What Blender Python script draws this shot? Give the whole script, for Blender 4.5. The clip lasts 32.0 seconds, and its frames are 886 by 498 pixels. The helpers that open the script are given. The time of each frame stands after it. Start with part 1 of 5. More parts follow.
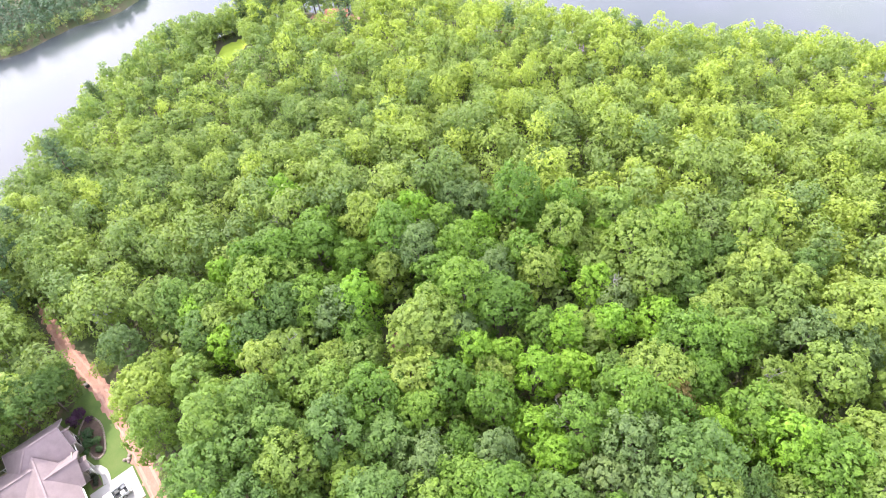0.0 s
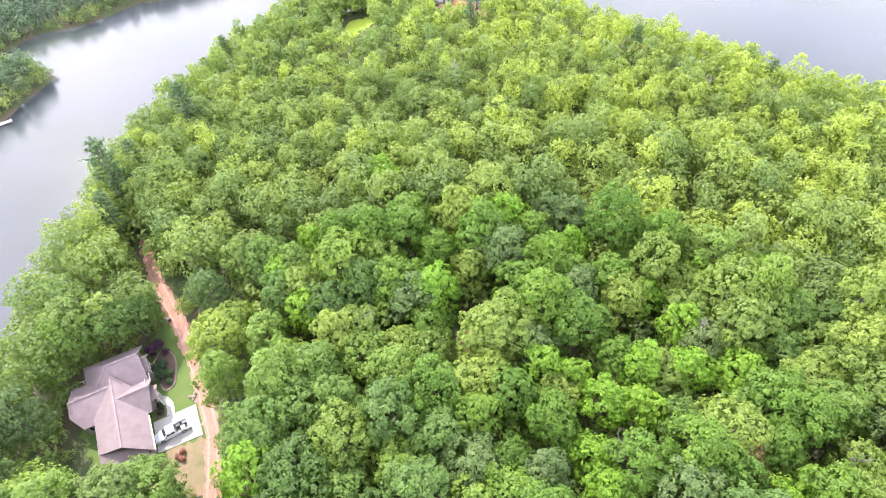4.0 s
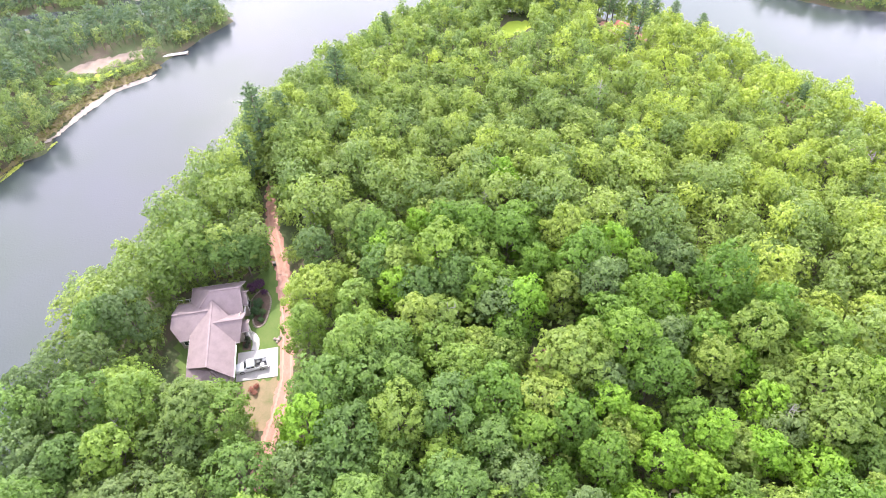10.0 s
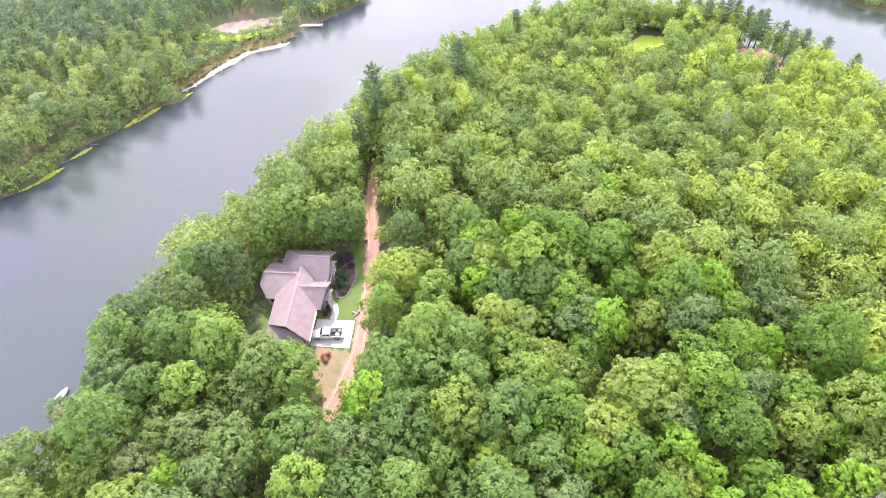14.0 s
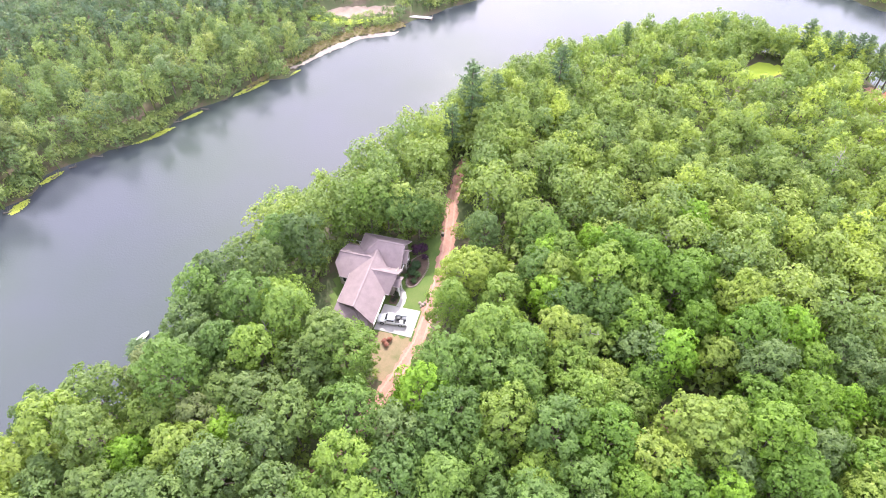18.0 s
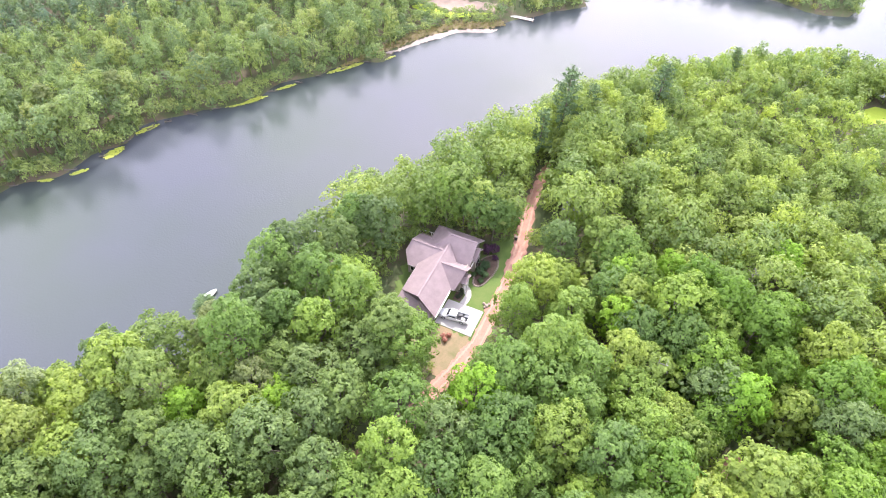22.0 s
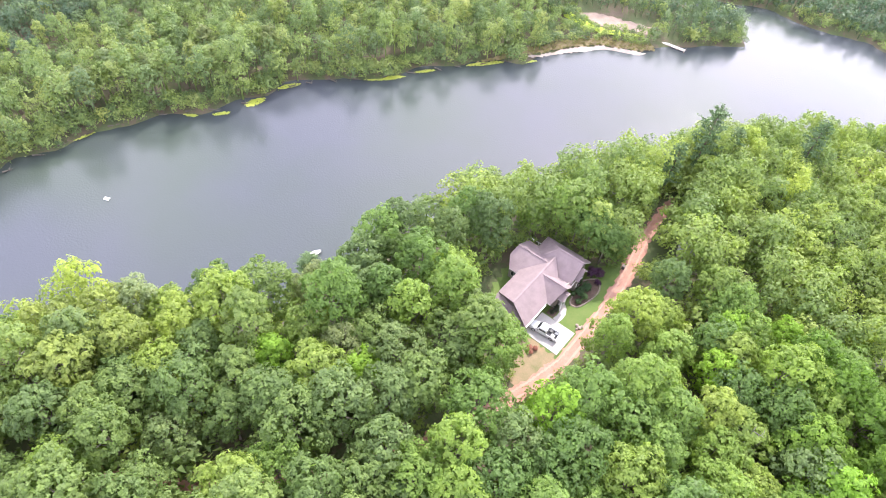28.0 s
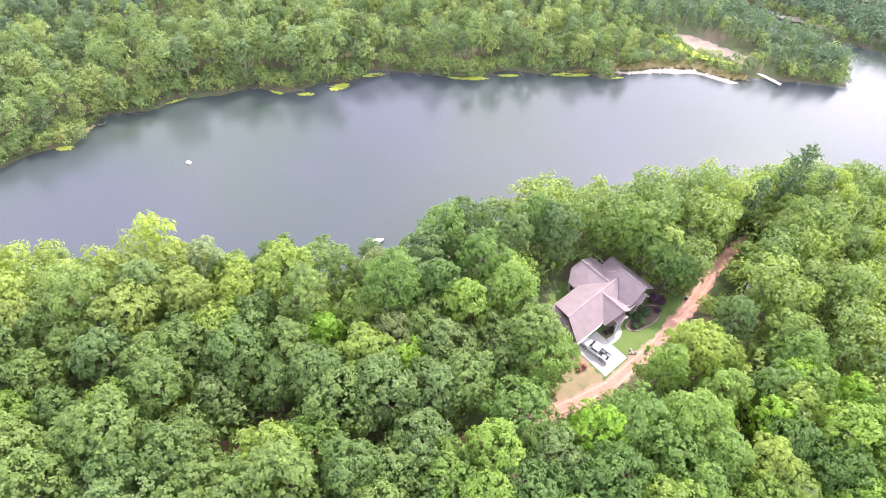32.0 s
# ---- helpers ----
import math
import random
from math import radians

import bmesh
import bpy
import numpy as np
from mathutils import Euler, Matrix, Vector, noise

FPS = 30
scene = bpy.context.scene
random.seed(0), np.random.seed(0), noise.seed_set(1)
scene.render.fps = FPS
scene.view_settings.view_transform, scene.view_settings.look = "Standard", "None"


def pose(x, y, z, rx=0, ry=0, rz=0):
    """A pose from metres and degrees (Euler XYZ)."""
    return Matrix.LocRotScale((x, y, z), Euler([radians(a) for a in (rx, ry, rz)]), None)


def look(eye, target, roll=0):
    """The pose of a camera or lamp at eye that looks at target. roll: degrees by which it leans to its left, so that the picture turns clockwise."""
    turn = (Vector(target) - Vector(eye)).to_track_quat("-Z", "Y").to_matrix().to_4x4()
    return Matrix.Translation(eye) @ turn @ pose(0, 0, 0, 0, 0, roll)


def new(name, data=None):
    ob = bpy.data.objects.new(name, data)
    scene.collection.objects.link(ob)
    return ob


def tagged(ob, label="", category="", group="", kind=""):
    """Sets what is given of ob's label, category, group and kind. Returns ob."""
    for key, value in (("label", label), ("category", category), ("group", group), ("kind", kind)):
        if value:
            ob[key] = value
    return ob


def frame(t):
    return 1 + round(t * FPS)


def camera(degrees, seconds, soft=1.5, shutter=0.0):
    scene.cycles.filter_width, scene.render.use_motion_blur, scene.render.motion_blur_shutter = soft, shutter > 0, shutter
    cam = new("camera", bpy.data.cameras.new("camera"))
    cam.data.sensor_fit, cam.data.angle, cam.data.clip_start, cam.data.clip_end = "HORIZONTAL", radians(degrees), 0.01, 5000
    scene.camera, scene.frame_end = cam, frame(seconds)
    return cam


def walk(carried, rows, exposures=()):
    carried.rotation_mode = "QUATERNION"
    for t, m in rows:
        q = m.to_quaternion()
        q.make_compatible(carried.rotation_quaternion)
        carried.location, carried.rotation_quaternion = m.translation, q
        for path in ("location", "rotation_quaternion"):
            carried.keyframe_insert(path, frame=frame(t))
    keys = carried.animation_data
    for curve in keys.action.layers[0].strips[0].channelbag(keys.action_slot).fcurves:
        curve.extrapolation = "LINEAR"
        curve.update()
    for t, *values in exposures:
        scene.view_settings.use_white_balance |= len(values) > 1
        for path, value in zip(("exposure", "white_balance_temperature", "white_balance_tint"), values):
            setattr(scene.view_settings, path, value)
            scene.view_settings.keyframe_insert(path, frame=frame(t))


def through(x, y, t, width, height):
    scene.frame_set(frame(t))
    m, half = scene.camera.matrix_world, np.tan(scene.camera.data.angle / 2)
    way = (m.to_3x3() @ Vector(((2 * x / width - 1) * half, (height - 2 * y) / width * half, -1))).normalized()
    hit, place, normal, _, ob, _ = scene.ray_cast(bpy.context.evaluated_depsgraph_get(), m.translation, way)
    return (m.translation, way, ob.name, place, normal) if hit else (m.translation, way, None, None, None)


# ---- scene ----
# ---- camera ----
def aim(x, y, z, yaw, pitch, roll):
    """A pose from the place and the turn to the left, upwards and about the lens."""
    return pose(x, y, z, 0, 0, yaw) @ pose(0, 0, 0, 90 + pitch) @ pose(0, 0, 0, 0, 0, roll)


PATH = [
    (0, 2.96, -0.84, 108.83, -33.05, -50.38, -8.12),
    (0.5, 2.03, -0.45, 109.03, -31.44, -50.28, -7.61),
    (1, 1.40, -0.10, 109.08, -29.99, -50.16, -7.01),
    (1.5, 1.01, 0.20, 109.02, -28.67, -50.04, -6.43),
    (2, 0.83, 0.47, 108.89, -27.46, -49.92, -5.93),
    (2.5, 0.81, 0.68, 108.73, -26.29, -49.84, -5.56),
    (3, 0.93, 0.81, 108.56, -25.13, -49.77, -5.32),
    (3.5, 1.14, 0.84, 108.44, -23.93, -49.70, -5.16),
    (5.5, 2.60, 0.22, 108.34, -18.81, -49.31, -4.91),
    (6, 2.98, -0.01, 108.44, -17.53, -49.21, -4.80),
    (7, 3.52, -0.38, 108.82, -15.10, -49.13, -4.46),
    (8, 3.51, -0.39, 109.25, -12.85, -49.11, -3.79),
    (9, 3.00, -0.19, 109.57, -10.60, -49.12, -2.88),
    (10, 2.26, 0.03, 109.87, -8.17, -49.15, -1.91),
    (11, 1.73, 0.17, 110.22, -5.56, -49.18, -1.11),
    (12, 1.69, 0.27, 110.40, -2.53, -49.27, -0.78),
    (13, 2.22, 0.42, 110.25, 0.98, -49.34, -0.98),
    (14, 2.89, 0.52, 110.09, 4.48, -49.30, -1.30),
    (14.5, 3.15, 0.51, 110.12, 6.05, -49.26, -1.38),
    (16.5, 3.75, 0.23, 110.71, 11.62, -49.27, -1.33),
    (17, 3.84, 0.27, 110.70, 12.93, -49.25, -1.36),
    (18, 3.71, 0.46, 110.38, 15.31, -49.22, -1.23),
    (19, 3.13, 0.62, 109.81, 17.32, -49.18, -0.70),
    (20, 2.29, 0.58, 109.27, 19.11, -49.11, 0.07),
    (21, 1.37, 0.40, 108.86, 21.00, -49.08, 0.83),
    (22, 0.59, 0.25, 108.59, 23.15, -49.13, 1.43),
    (23, 0.08, 0.18, 108.41, 25.43, -49.15, 1.89),
    (24, -0.28, 0.08, 108.25, 27.48, -49.12, 2.42),
    (25, -0.77, -0.21, 108.06, 29.32, -49.16, 3.10),
    (25.5, -1.08, -0.43, 107.97, 30.23, -49.21, 3.46),
    (27.5, -2.52, -1.43, 107.80, 33.96, -49.35, 5.01),
    (28, -2.80, -1.67, 107.78, 34.89, -49.39, 5.40),
    (29, -3.21, -2.13, 107.75, 36.73, -49.46, 6.12),
    (30, -3.38, -2.43, 107.67, 38.62, -49.51, 6.63),
    (31, -3.39, -2.54, 107.48, 40.63, -49.56, 6.98),
    (32, -3.30, -2.62, 107.24, 42.70, -49.64, 7.26),
]
cam = camera(70, 32.0, soft=1.0)
# the picture turns a little brighter and more magenta on the way
walk(cam, [(row[0], aim(*row[1:])) for row in PATH], [(0, 1.18, 6500, 12.0), (9, 1.15, 6500, 13.0), (16, 1.18, 6500, 17.0), (24, 1.19, 6500, 16.0), (32, 1.19, 6500, 15.0)])

# ---- world, sun, exposure ----
SUN_ELEVATION, SUN_LEFT = 48.0, 10.0
world = bpy.data.worlds.new("sky")
scene.world = world
world.use_nodes = True
wn = world.node_tree.nodes
sky = wn.new("ShaderNodeTexSky")
sky.sky_type = "NISHITA"
sky.sun_disc = False
sky.sun_elevation = radians(SUN_ELEVATION)
sky.sun_rotation = radians(-SUN_LEFT)
sky.air_density, sky.dust_density, sky.ozone_density = 1.0, 6.0, 1.0
wn["Background"].inputs["Strength"].default_value = 0.15
# thin bright cloud all over the sky
veil = wn.new("ShaderNodeMix")
veil.data_type = "RGBA"
veil.inputs["Factor"].default_value = 0.82
# the cloud veil is brightest low over the horizon
way = wn.new("ShaderNodeTexCoord")
parts = wn.new("ShaderNodeSeparateXYZ")
world.node_tree.links.new(way.outputs["Generated"], parts.inputs[0])
haze = wn.new("ShaderNodeValToRGB")
haze.color_ramp.elements.new(0.5)
haze.color_ramp.elements.new(0.6)
for e, (at, col) in zip(haze.color_ramp.elements, [(0.34, (23.2, 23.0, 26.2)), (0.46, (18.2, 18.0, 21.3)), (0.58, (11.3, 11.4, 13.8)), (0.85, (9.0, 9.3, 11.0))]):
    e.position, e.color = at, (*col, 1)
world.node_tree.links.new(parts.outputs["Z"], haze.inputs[0])
# loose cloud, thicker and thinner
cloud = wn.new("ShaderNodeTexNoise")
cloud.inputs["Scale"].default_value, cloud.inputs["Detail"].default_value, cloud.inputs["Roughness"].default_value = 3.2, 5.0, 0.55
world.node_tree.links.new(way.outputs["Generated"], cloud.inputs["Vector"])
thick = wn.new("ShaderNodeValToRGB")
thick.color_ramp.elements[0].position, thick.color_ramp.elements[0].color = 0.36, (0.72, 0.76, 0.82, 1)
thick.color_ramp.elements[1].position, thick.color_ramp.elements[1].color = 0.64, (1.28, 1.26, 1.22, 1)
world.node_tree.links.new(cloud.outputs["Fac"], thick.inputs[0])
clouded = wn.new("ShaderNodeMix")
clouded.data_type, clouded.blend_type = "RGBA", "MULTIPLY"
clouded.inputs["Factor"].default_value = 1.0
world.node_tree.links.new(haze.outputs[0], clouded.inputs[6])
world.node_tree.links.new(thick.outputs[0], clouded.inputs[7])
world.node_tree.links.new(clouded.outputs[2], veil.inputs[7])
world.node_tree.links.new(sky.outputs[0], veil.inputs[6])
world.node_tree.links.new(veil.outputs[2], wn["Background"].inputs["Color"])
sun_data = bpy.data.lights.new("sun", "SUN")
sun_data.energy, sun_data.angle, sun_data.color = 3.5, radians(0.8), (1.0, 0.95, 0.87)
sun = new("sun", sun_data)
d = (math.sin(radians(-SUN_LEFT)) * math.cos(radians(SUN_ELEVATION)), math.cos(radians(SUN_LEFT)) * math.cos(radians(SUN_ELEVATION)), math.sin(radians(SUN_ELEVATION)))
sun.matrix_world = look([300 * c for c in d], (0, 0, 0))

# ---- materials ----
def material(name, rough=0.8, metal=0.0):
    m = bpy.data.materials.new(name)
    m.use_nodes = True
    p = m.node_tree.nodes["Principled BSDF"]
    p.inputs["Roughness"].default_value, p.inputs["Metallic"].default_value = rough, metal
    return m, m.node_tree, p


def noise_node(nt, scale, detail=4.0, rough=0.6, coords="Object"):
    n = nt.nodes.new("ShaderNodeTexNoise")
    n.inputs["Scale"].default_value, n.inputs["Detail"].default_value, n.inputs["Roughness"].default_value = scale, detail, rough
    c = nt.nodes.new("ShaderNodeTexCoord") if coords != "World" else nt.nodes.new("ShaderNodeNewGeometry")
    nt.links.new(c.outputs["Position" if coords == "World" else coords], n.inputs["Vector"])
    return n


def ramp_node(nt, source, stops):
    r = nt.nodes.new("ShaderNodeValToRGB")
    while len(r.color_ramp.elements) < len(stops):
        r.color_ramp.elements.new(0.5)
    for e, (at, col) in zip(r.color_ramp.elements, stops):
        e.position, e.color = at, (*col, 1)
    nt.links.new(source, r.inputs["Fac"])
    return r


def bump_node(nt, p, height, strength=0.3, distance=0.05):
    b = nt.nodes.new("ShaderNodeBump")
    b.inputs["Strength"].default_value, b.inputs["Distance"].default_value = strength, distance
    nt.links.new(height, b.inputs["Height"])
    nt.links.new(b.outputs[0], p.inputs["Normal"])


def mix_node(nt, a, b, fac, kind="MIX"):
    """a, b and fac: sockets or values."""
    m = nt.nodes.new("ShaderNodeMix")
    m.data_type, m.blend_type = "RGBA", kind
    for socket, v in ((m.inputs["Factor"], fac), (m.inputs[6], a), (m.inputs[7], b)):
        if isinstance(v, bpy.types.NodeSocket):
            nt.links.new(v, socket)
        else:
            socket.default_value = v if isinstance(v, float) else (*v, 1)
    return m.outputs[2]


def speckled(name, stops, scale=2.0, fine=20.0, rough=0.85, strength=0.3, distance=0.03, coords="Object", metal=0.0):
    """A surface with broad stains and fine grain."""
    m, nt, p = material(name, rough, metal)
    broad, grain = noise_node(nt, scale, 5, 0.6, coords), noise_node(nt, fine, 3, 0.7, coords)
    mixed = mix_node(nt, broad.outputs["Fac"], grain.outputs["Fac"], 0.4)
    ramp = ramp_node(nt, mixed, stops)
    nt.links.new(ramp.outputs[0], p.inputs["Base Color"])
    bump_node(nt, p, grain.outputs["Fac"], strength, distance)
    return m


def plain(name, colour, rough=0.5, metal=0.0):
    m, nt, p = material(name, rough, metal)
    n = noise_node(nt, 6.0, 3)
    lo, hi = [c * 0.88 for c in colour], [min(1, c * 1.1) for c in colour]
    nt.links.new(ramp_node(nt, n.outputs["Fac"], [(0.3, lo), (0.7, hi)]).outputs[0], p.inputs["Base Color"])
    return m


def leaf_material(name, tones, tint=None, through=0.46):
    """Leaves: one tone a tree, with lighter and darker sprays; some light passes through."""
    m, nt, p = material(name, 0.55)
    if tint:
        pick = nt.nodes.new("ShaderNodeAttribute")
        pick.attribute_name = tint
        which = pick.outputs["Fac"]
    else:
        which = nt.nodes.new("ShaderNodeObjectInfo").outputs["Random"]
    steps = [(i / (len(tones) - 1), c) for i, c in enumerate(tones)]
    tone = ramp_node(nt, which, steps)
    island = nt.nodes.new("ShaderNodeNewGeometry").outputs["Random Per Island"]
    vary = ramp_node(nt, island, [(0.0, (0.9, 0.91, 0.91)), (0.5, (1.0, 1.0, 1.0)), (1.0, (1.1, 1.09, 1.07))])
    colour = mix_node(nt, tone.outputs[0], vary.outputs[0], 1.0, "MULTIPLY")
    mottle = ramp_node(nt, noise_node(nt, 0.75, 3, 0.65).outputs["Fac"], [(0.34, (0.72, 0.76, 0.76)), (0.5, (1.0, 1.0, 1.0)), (0.66, (1.28, 1.23, 1.16))])
    colour = mix_node(nt, colour, mottle.outputs[0], 1.0, "MULTIPLY")
    nt.links.new(colour, p.inputs["Base Color"])
    p.inputs["Specular IOR Level"].default_value = 0.3
    trans = nt.nodes.new("ShaderNodeBsdfTranslucent")
    warm = mix_node(nt, colour, (1.3, 1.38, 0.7), 1.0, "MULTIPLY")
    nt.links.new(warm, trans.inputs["Color"])
    both = nt.nodes.new("ShaderNodeMixShader")
    both.inputs[0].default_value = through
    nt.links.new(p.outputs[0], both.inputs[1])
    nt.links.new(trans.outputs[0], both.inputs[2])
    nt.links.new(both.outputs[0], nt.nodes["Material Output"].inputs["Surface"])
    return m


GREENS = [(0.092, 0.160, 0.042), (0.106, 0.180, 0.045), (0.120, 0.200, 0.047), (0.133, 0.216, 0.049), (0.148, 0.233, 0.050), (0.166, 0.252, 0.050), (0.190, 0.278, 0.050)]
# far bank greens, their blue raised to put slight haze into the colour
HAZED_FAR_GREENS = [(0.109, 0.145, 0.089), (0.101, 0.15, 0.072), (0.12, 0.178, 0.074), (0.144, 0.207, 0.077), (0.164, 0.226, 0.079), (0.185, 0.247, 0.079), (0.209, 0.254, 0.087), (0.243, 0.278, 0.08)]
LEAF = leaf_material("broadleaf_leaves", GREENS)
LEAF_BRIGHT = leaf_material("yellow_green_leaves", [(0.16, 0.232, 0.052), (0.18, 0.255, 0.055), (0.205, 0.278, 0.058), (0.235, 0.302, 0.064)])
LEAF_YELLOW = leaf_material("pale_yellow_green_leaves", [(0.20, 0.255, 0.066), (0.245, 0.295, 0.075)])
LEAF_DEEP = leaf_material("deep_green_leaves", [(0.075, 0.122, 0.046), (0.094, 0.146, 0.052), (0.11, 0.164, 0.056), (0.135, 0.192, 0.06)])
LEAF_FRESH = leaf_material("vivid_green_leaves", [(0.092, 0.172, 0.027), (0.108, 0.196, 0.029), (0.125, 0.218, 0.031), (0.146, 0.24, 0.033)])
LEAF_SAGE = leaf_material("sage_green_leaves", [(0.106, 0.168, 0.05), (0.124, 0.187, 0.055), (0.142, 0.207, 0.059), (0.162, 0.228, 0.064)])
LEAF_PALE = leaf_material("silvery_leaves", [(0.20, 0.26, 0.12), (0.23, 0.28, 0.14)])
LEAF_LIME = leaf_material("lime_leaves", [(0.17, 0.305, 0.034), (0.205, 0.335, 0.036)])
LEAF_RUSSET = leaf_material("russet_leaves", [(0.15, 0.19, 0.075), (0.165, 0.2, 0.08)])
LEAF_RUST = leaf_material("rust_brown_leaves", [(0.19, 0.15, 0.052), (0.21, 0.162, 0.056)])
LEAF_GREY = leaf_material("grey_green_leaves", [(0.108, 0.17, 0.058), (0.13, 0.192, 0.066), (0.155, 0.212, 0.074)])
LEAF_WOOD = leaf_material("woodland_leaves", [(0.112, 0.169, 0.057), (0.127, 0.189, 0.060), (0.142, 0.207, 0.064), (0.162, 0.226, 0.066), (0.182, 0.249, 0.068), (0.207, 0.273, 0.070), (0.237, 0.304, 0.071), (0.271, 0.338, 0.066)], "tint")
LEAF_FAR = leaf_material("hazed_far_woodland_leaves", HAZED_FAR_GREENS, "tint", 0.38)
# distance haze is put into the north woods' leaf colour as dark blue-green
LEAF_NORTH = leaf_material("hazed_dark_north_leaves", [(0.045, 0.08, 0.055), (0.055, 0.098, 0.06), (0.07, 0.118, 0.066), (0.09, 0.14, 0.07)], "tint", 0.3)
# blue-green leaf tones that paint distance haze on the farthest western woods
LEAF_DISTANT = leaf_material("hazed_hill_leaves", [(0.056, 0.096, 0.07), (0.074, 0.12, 0.077), (0.094, 0.144, 0.081), (0.12, 0.174, 0.085), (0.142, 0.198, 0.085)], "tint", 0.34)
NEEDLES = leaf_material("pine_needles", [(0.062, 0.112, 0.042), (0.085, 0.142, 0.05)], None, 0.2)
PURPLE = leaf_material("purple_leaves", [(0.06, 0.025, 0.06), (0.08, 0.03, 0.07)], None, 0.2)
BARK = speckled("bark", [(0.3, (0.09, 0.07, 0.055)), (0.7, (0.24, 0.21, 0.18))], 1.5, 12, 0.9, 0.6, 0.05)
GROUND = speckled("forest_floor", [(0.25, (0.06, 0.05, 0.034)), (0.42, (0.11, 0.082, 0.058)), (0.52, (0.07, 0.085, 0.034)), (0.62, (0.06, 0.085, 0.03)), (0.8, (0.13, 0.1, 0.07))], 0.15, 2.0, 0.95, 0.5, 0.15, "World")
DIRT = speckled("red_dirt", [(0.25, (0.27, 0.13, 0.095)), (0.5, (0.37, 0.195, 0.15)), (0.75, (0.45, 0.265, 0.21))], 0.5, 5.0, 0.95, 0.5, 0.04, "World")
LAWN = speckled("lawn_grass", [(0.3, (0.055, 0.095, 0.02)), (0.5, (0.092, 0.145, 0.03)), (0.7, (0.14, 0.165, 0.05))], 0.22, 8.0, 0.9, 0.5, 0.05, "World")
DRY_LAWN = speckled("dry_grass", [(0.3, (0.12, 0.13, 0.05)), (0.48, (0.20, 0.16, 0.09)), (0.66, (0.30, 0.20, 0.13))], 0.3, 7.0, 0.95, 0.5, 0.05, "World")
BRIGHT_GRASS = speckled("sunlit_grass", [(0.3, (0.26, 0.36, 0.04)), (0.7, (0.38, 0.47, 0.05))], 0.3, 6.0, 0.9, 0.5, 0.05, "World")
SAND = speckled("shore_sand", [(0.25, (0.17, 0.125, 0.095)), (0.55, (0.25, 0.19, 0.155)), (0.8, (0.33, 0.26, 0.215))], 0.4, 4.0, 0.95, 0.4, 0.05, "World")
CONCRETE = speckled("pale_concrete", [(0.3, (0.37, 0.345, 0.33)), (0.7, (0.48, 0.45, 0.43))], 0.8, 12.0, 0.85, 0.15, 0.01, "World")
SHINGLE = speckled("mauve_grey_shingles", [(0.25, (0.165, 0.124, 0.13)), (0.5, (0.222, 0.17, 0.176)), (0.75, (0.272, 0.214, 0.22))], 0.7, 9.0, 0.9, 0.5, 0.02)
SIDING = plain("taupe_siding", (0.30, 0.26, 0.23), 0.7)
PINE_BARK = speckled("pine_bark", [(0.3, (0.05, 0.038, 0.03)), (0.7, (0.12, 0.09, 0.07))], 1.5, 12, 0.9, 0.6, 0.05)
TRIM = plain("white_trim", (0.78, 0.77, 0.75), 0.5)
FASCIA = plain("pale_taupe_trim", (0.40, 0.35, 0.355), 0.6)
GLASS = plain("dark_window_glass", (0.03, 0.035, 0.04), 0.08)
WATER, nt, p = material("lake_water", 0.12)
deep = noise_node(nt, 0.02, 3, 0.5, "World")
nt.links.new(ramp_node(nt, deep.outputs["Fac"], [(0.35, (0.042, 0.055, 0.046)), (0.65, (0.05, 0.056, 0.068))]).outputs[0], p.inputs["Base Color"])
p.inputs["IOR"].default_value = 1.5
waves = noise_node(nt, 1.9, 3, 0.55, "World")
gusts = ramp_node(nt, noise_node(nt, 0.035, 3, 0.6, "World").outputs["Fac"], [(0.4, (0.35, 0.35, 0.35)), (0.66, (1.0, 1.0, 1.0))])
bump_node(nt, p, mix_node(nt, waves.outputs["Fac"], gusts.outputs[0], 1.0, "MULTIPLY"), 0.6, 0.09)

# ---- building helpers ----
def mesh_from(name, verts, faces, mat, smooth=False):
    me = bpy.data.meshes.new(name)
    me.from_pydata([tuple(v) for v in verts], [], faces)
    me.update()
    if mat:
        me.materials.append(mat)
    if smooth:
        me.polygons.foreach_set("use_smooth", [True] * len(me.polygons))
    return me


def part(name, bm, mat, parent, label=""):
    """Links a bmesh as one mesh object under a thing or a part."""
    me = bpy.data.meshes.new(name)
    bm.to_mesh(me)
    bm.free()
    me.materials.append(mat)
    ob = new(name, me)
    ob.parent = parent
    return tagged(ob, label)


def thing(name, at, label, category, group="", turn=0):
    ob = new(name)
    ob.matrix_world = pose(*at, 0, 0, turn)
    return tagged(ob, label, category, group)


def add_box(bm, x0, y0, z0, x1, y1, z1, bevel=0.0):
    made = bmesh.ops.create_cube(bm, size=1, matrix=Matrix.LocRotScale(((x0 + x1) / 2, (y0 + y1) / 2, (z0 + z1) / 2), None, (x1 - x0, y1 - y0, z1 - z0)))
    if bevel:
        edges = list({e for v in made["verts"] for e in v.link_edges})
        bmesh.ops.bevel(bm, geom=edges, offset=bevel, segments=2, affect="EDGES")


def box(x0, y0, z0, x1, y1, z1, bevel=0.0):
    bm = bmesh.new()
    add_box(bm, x0, y0, z0, x1, y1, z1, bevel)
    return bm


def slab(corners, thick):
    """A flat plate with the given upper corners (anticlockwise from above), thick metres downwards."""
    bm = bmesh.new()
    top = [bm.verts.new(c) for c in corners]
    low = [bm.verts.new((c[0], c[1], c[2] - thick)) for c in corners]
    bm.faces.new(top)
    bm.faces.new(low[::-1])
    for i in range(len(top)):
        j = (i + 1) % len(top)
        bm.faces.new((top[j], top[i], low[i], low[j]))
    return bm


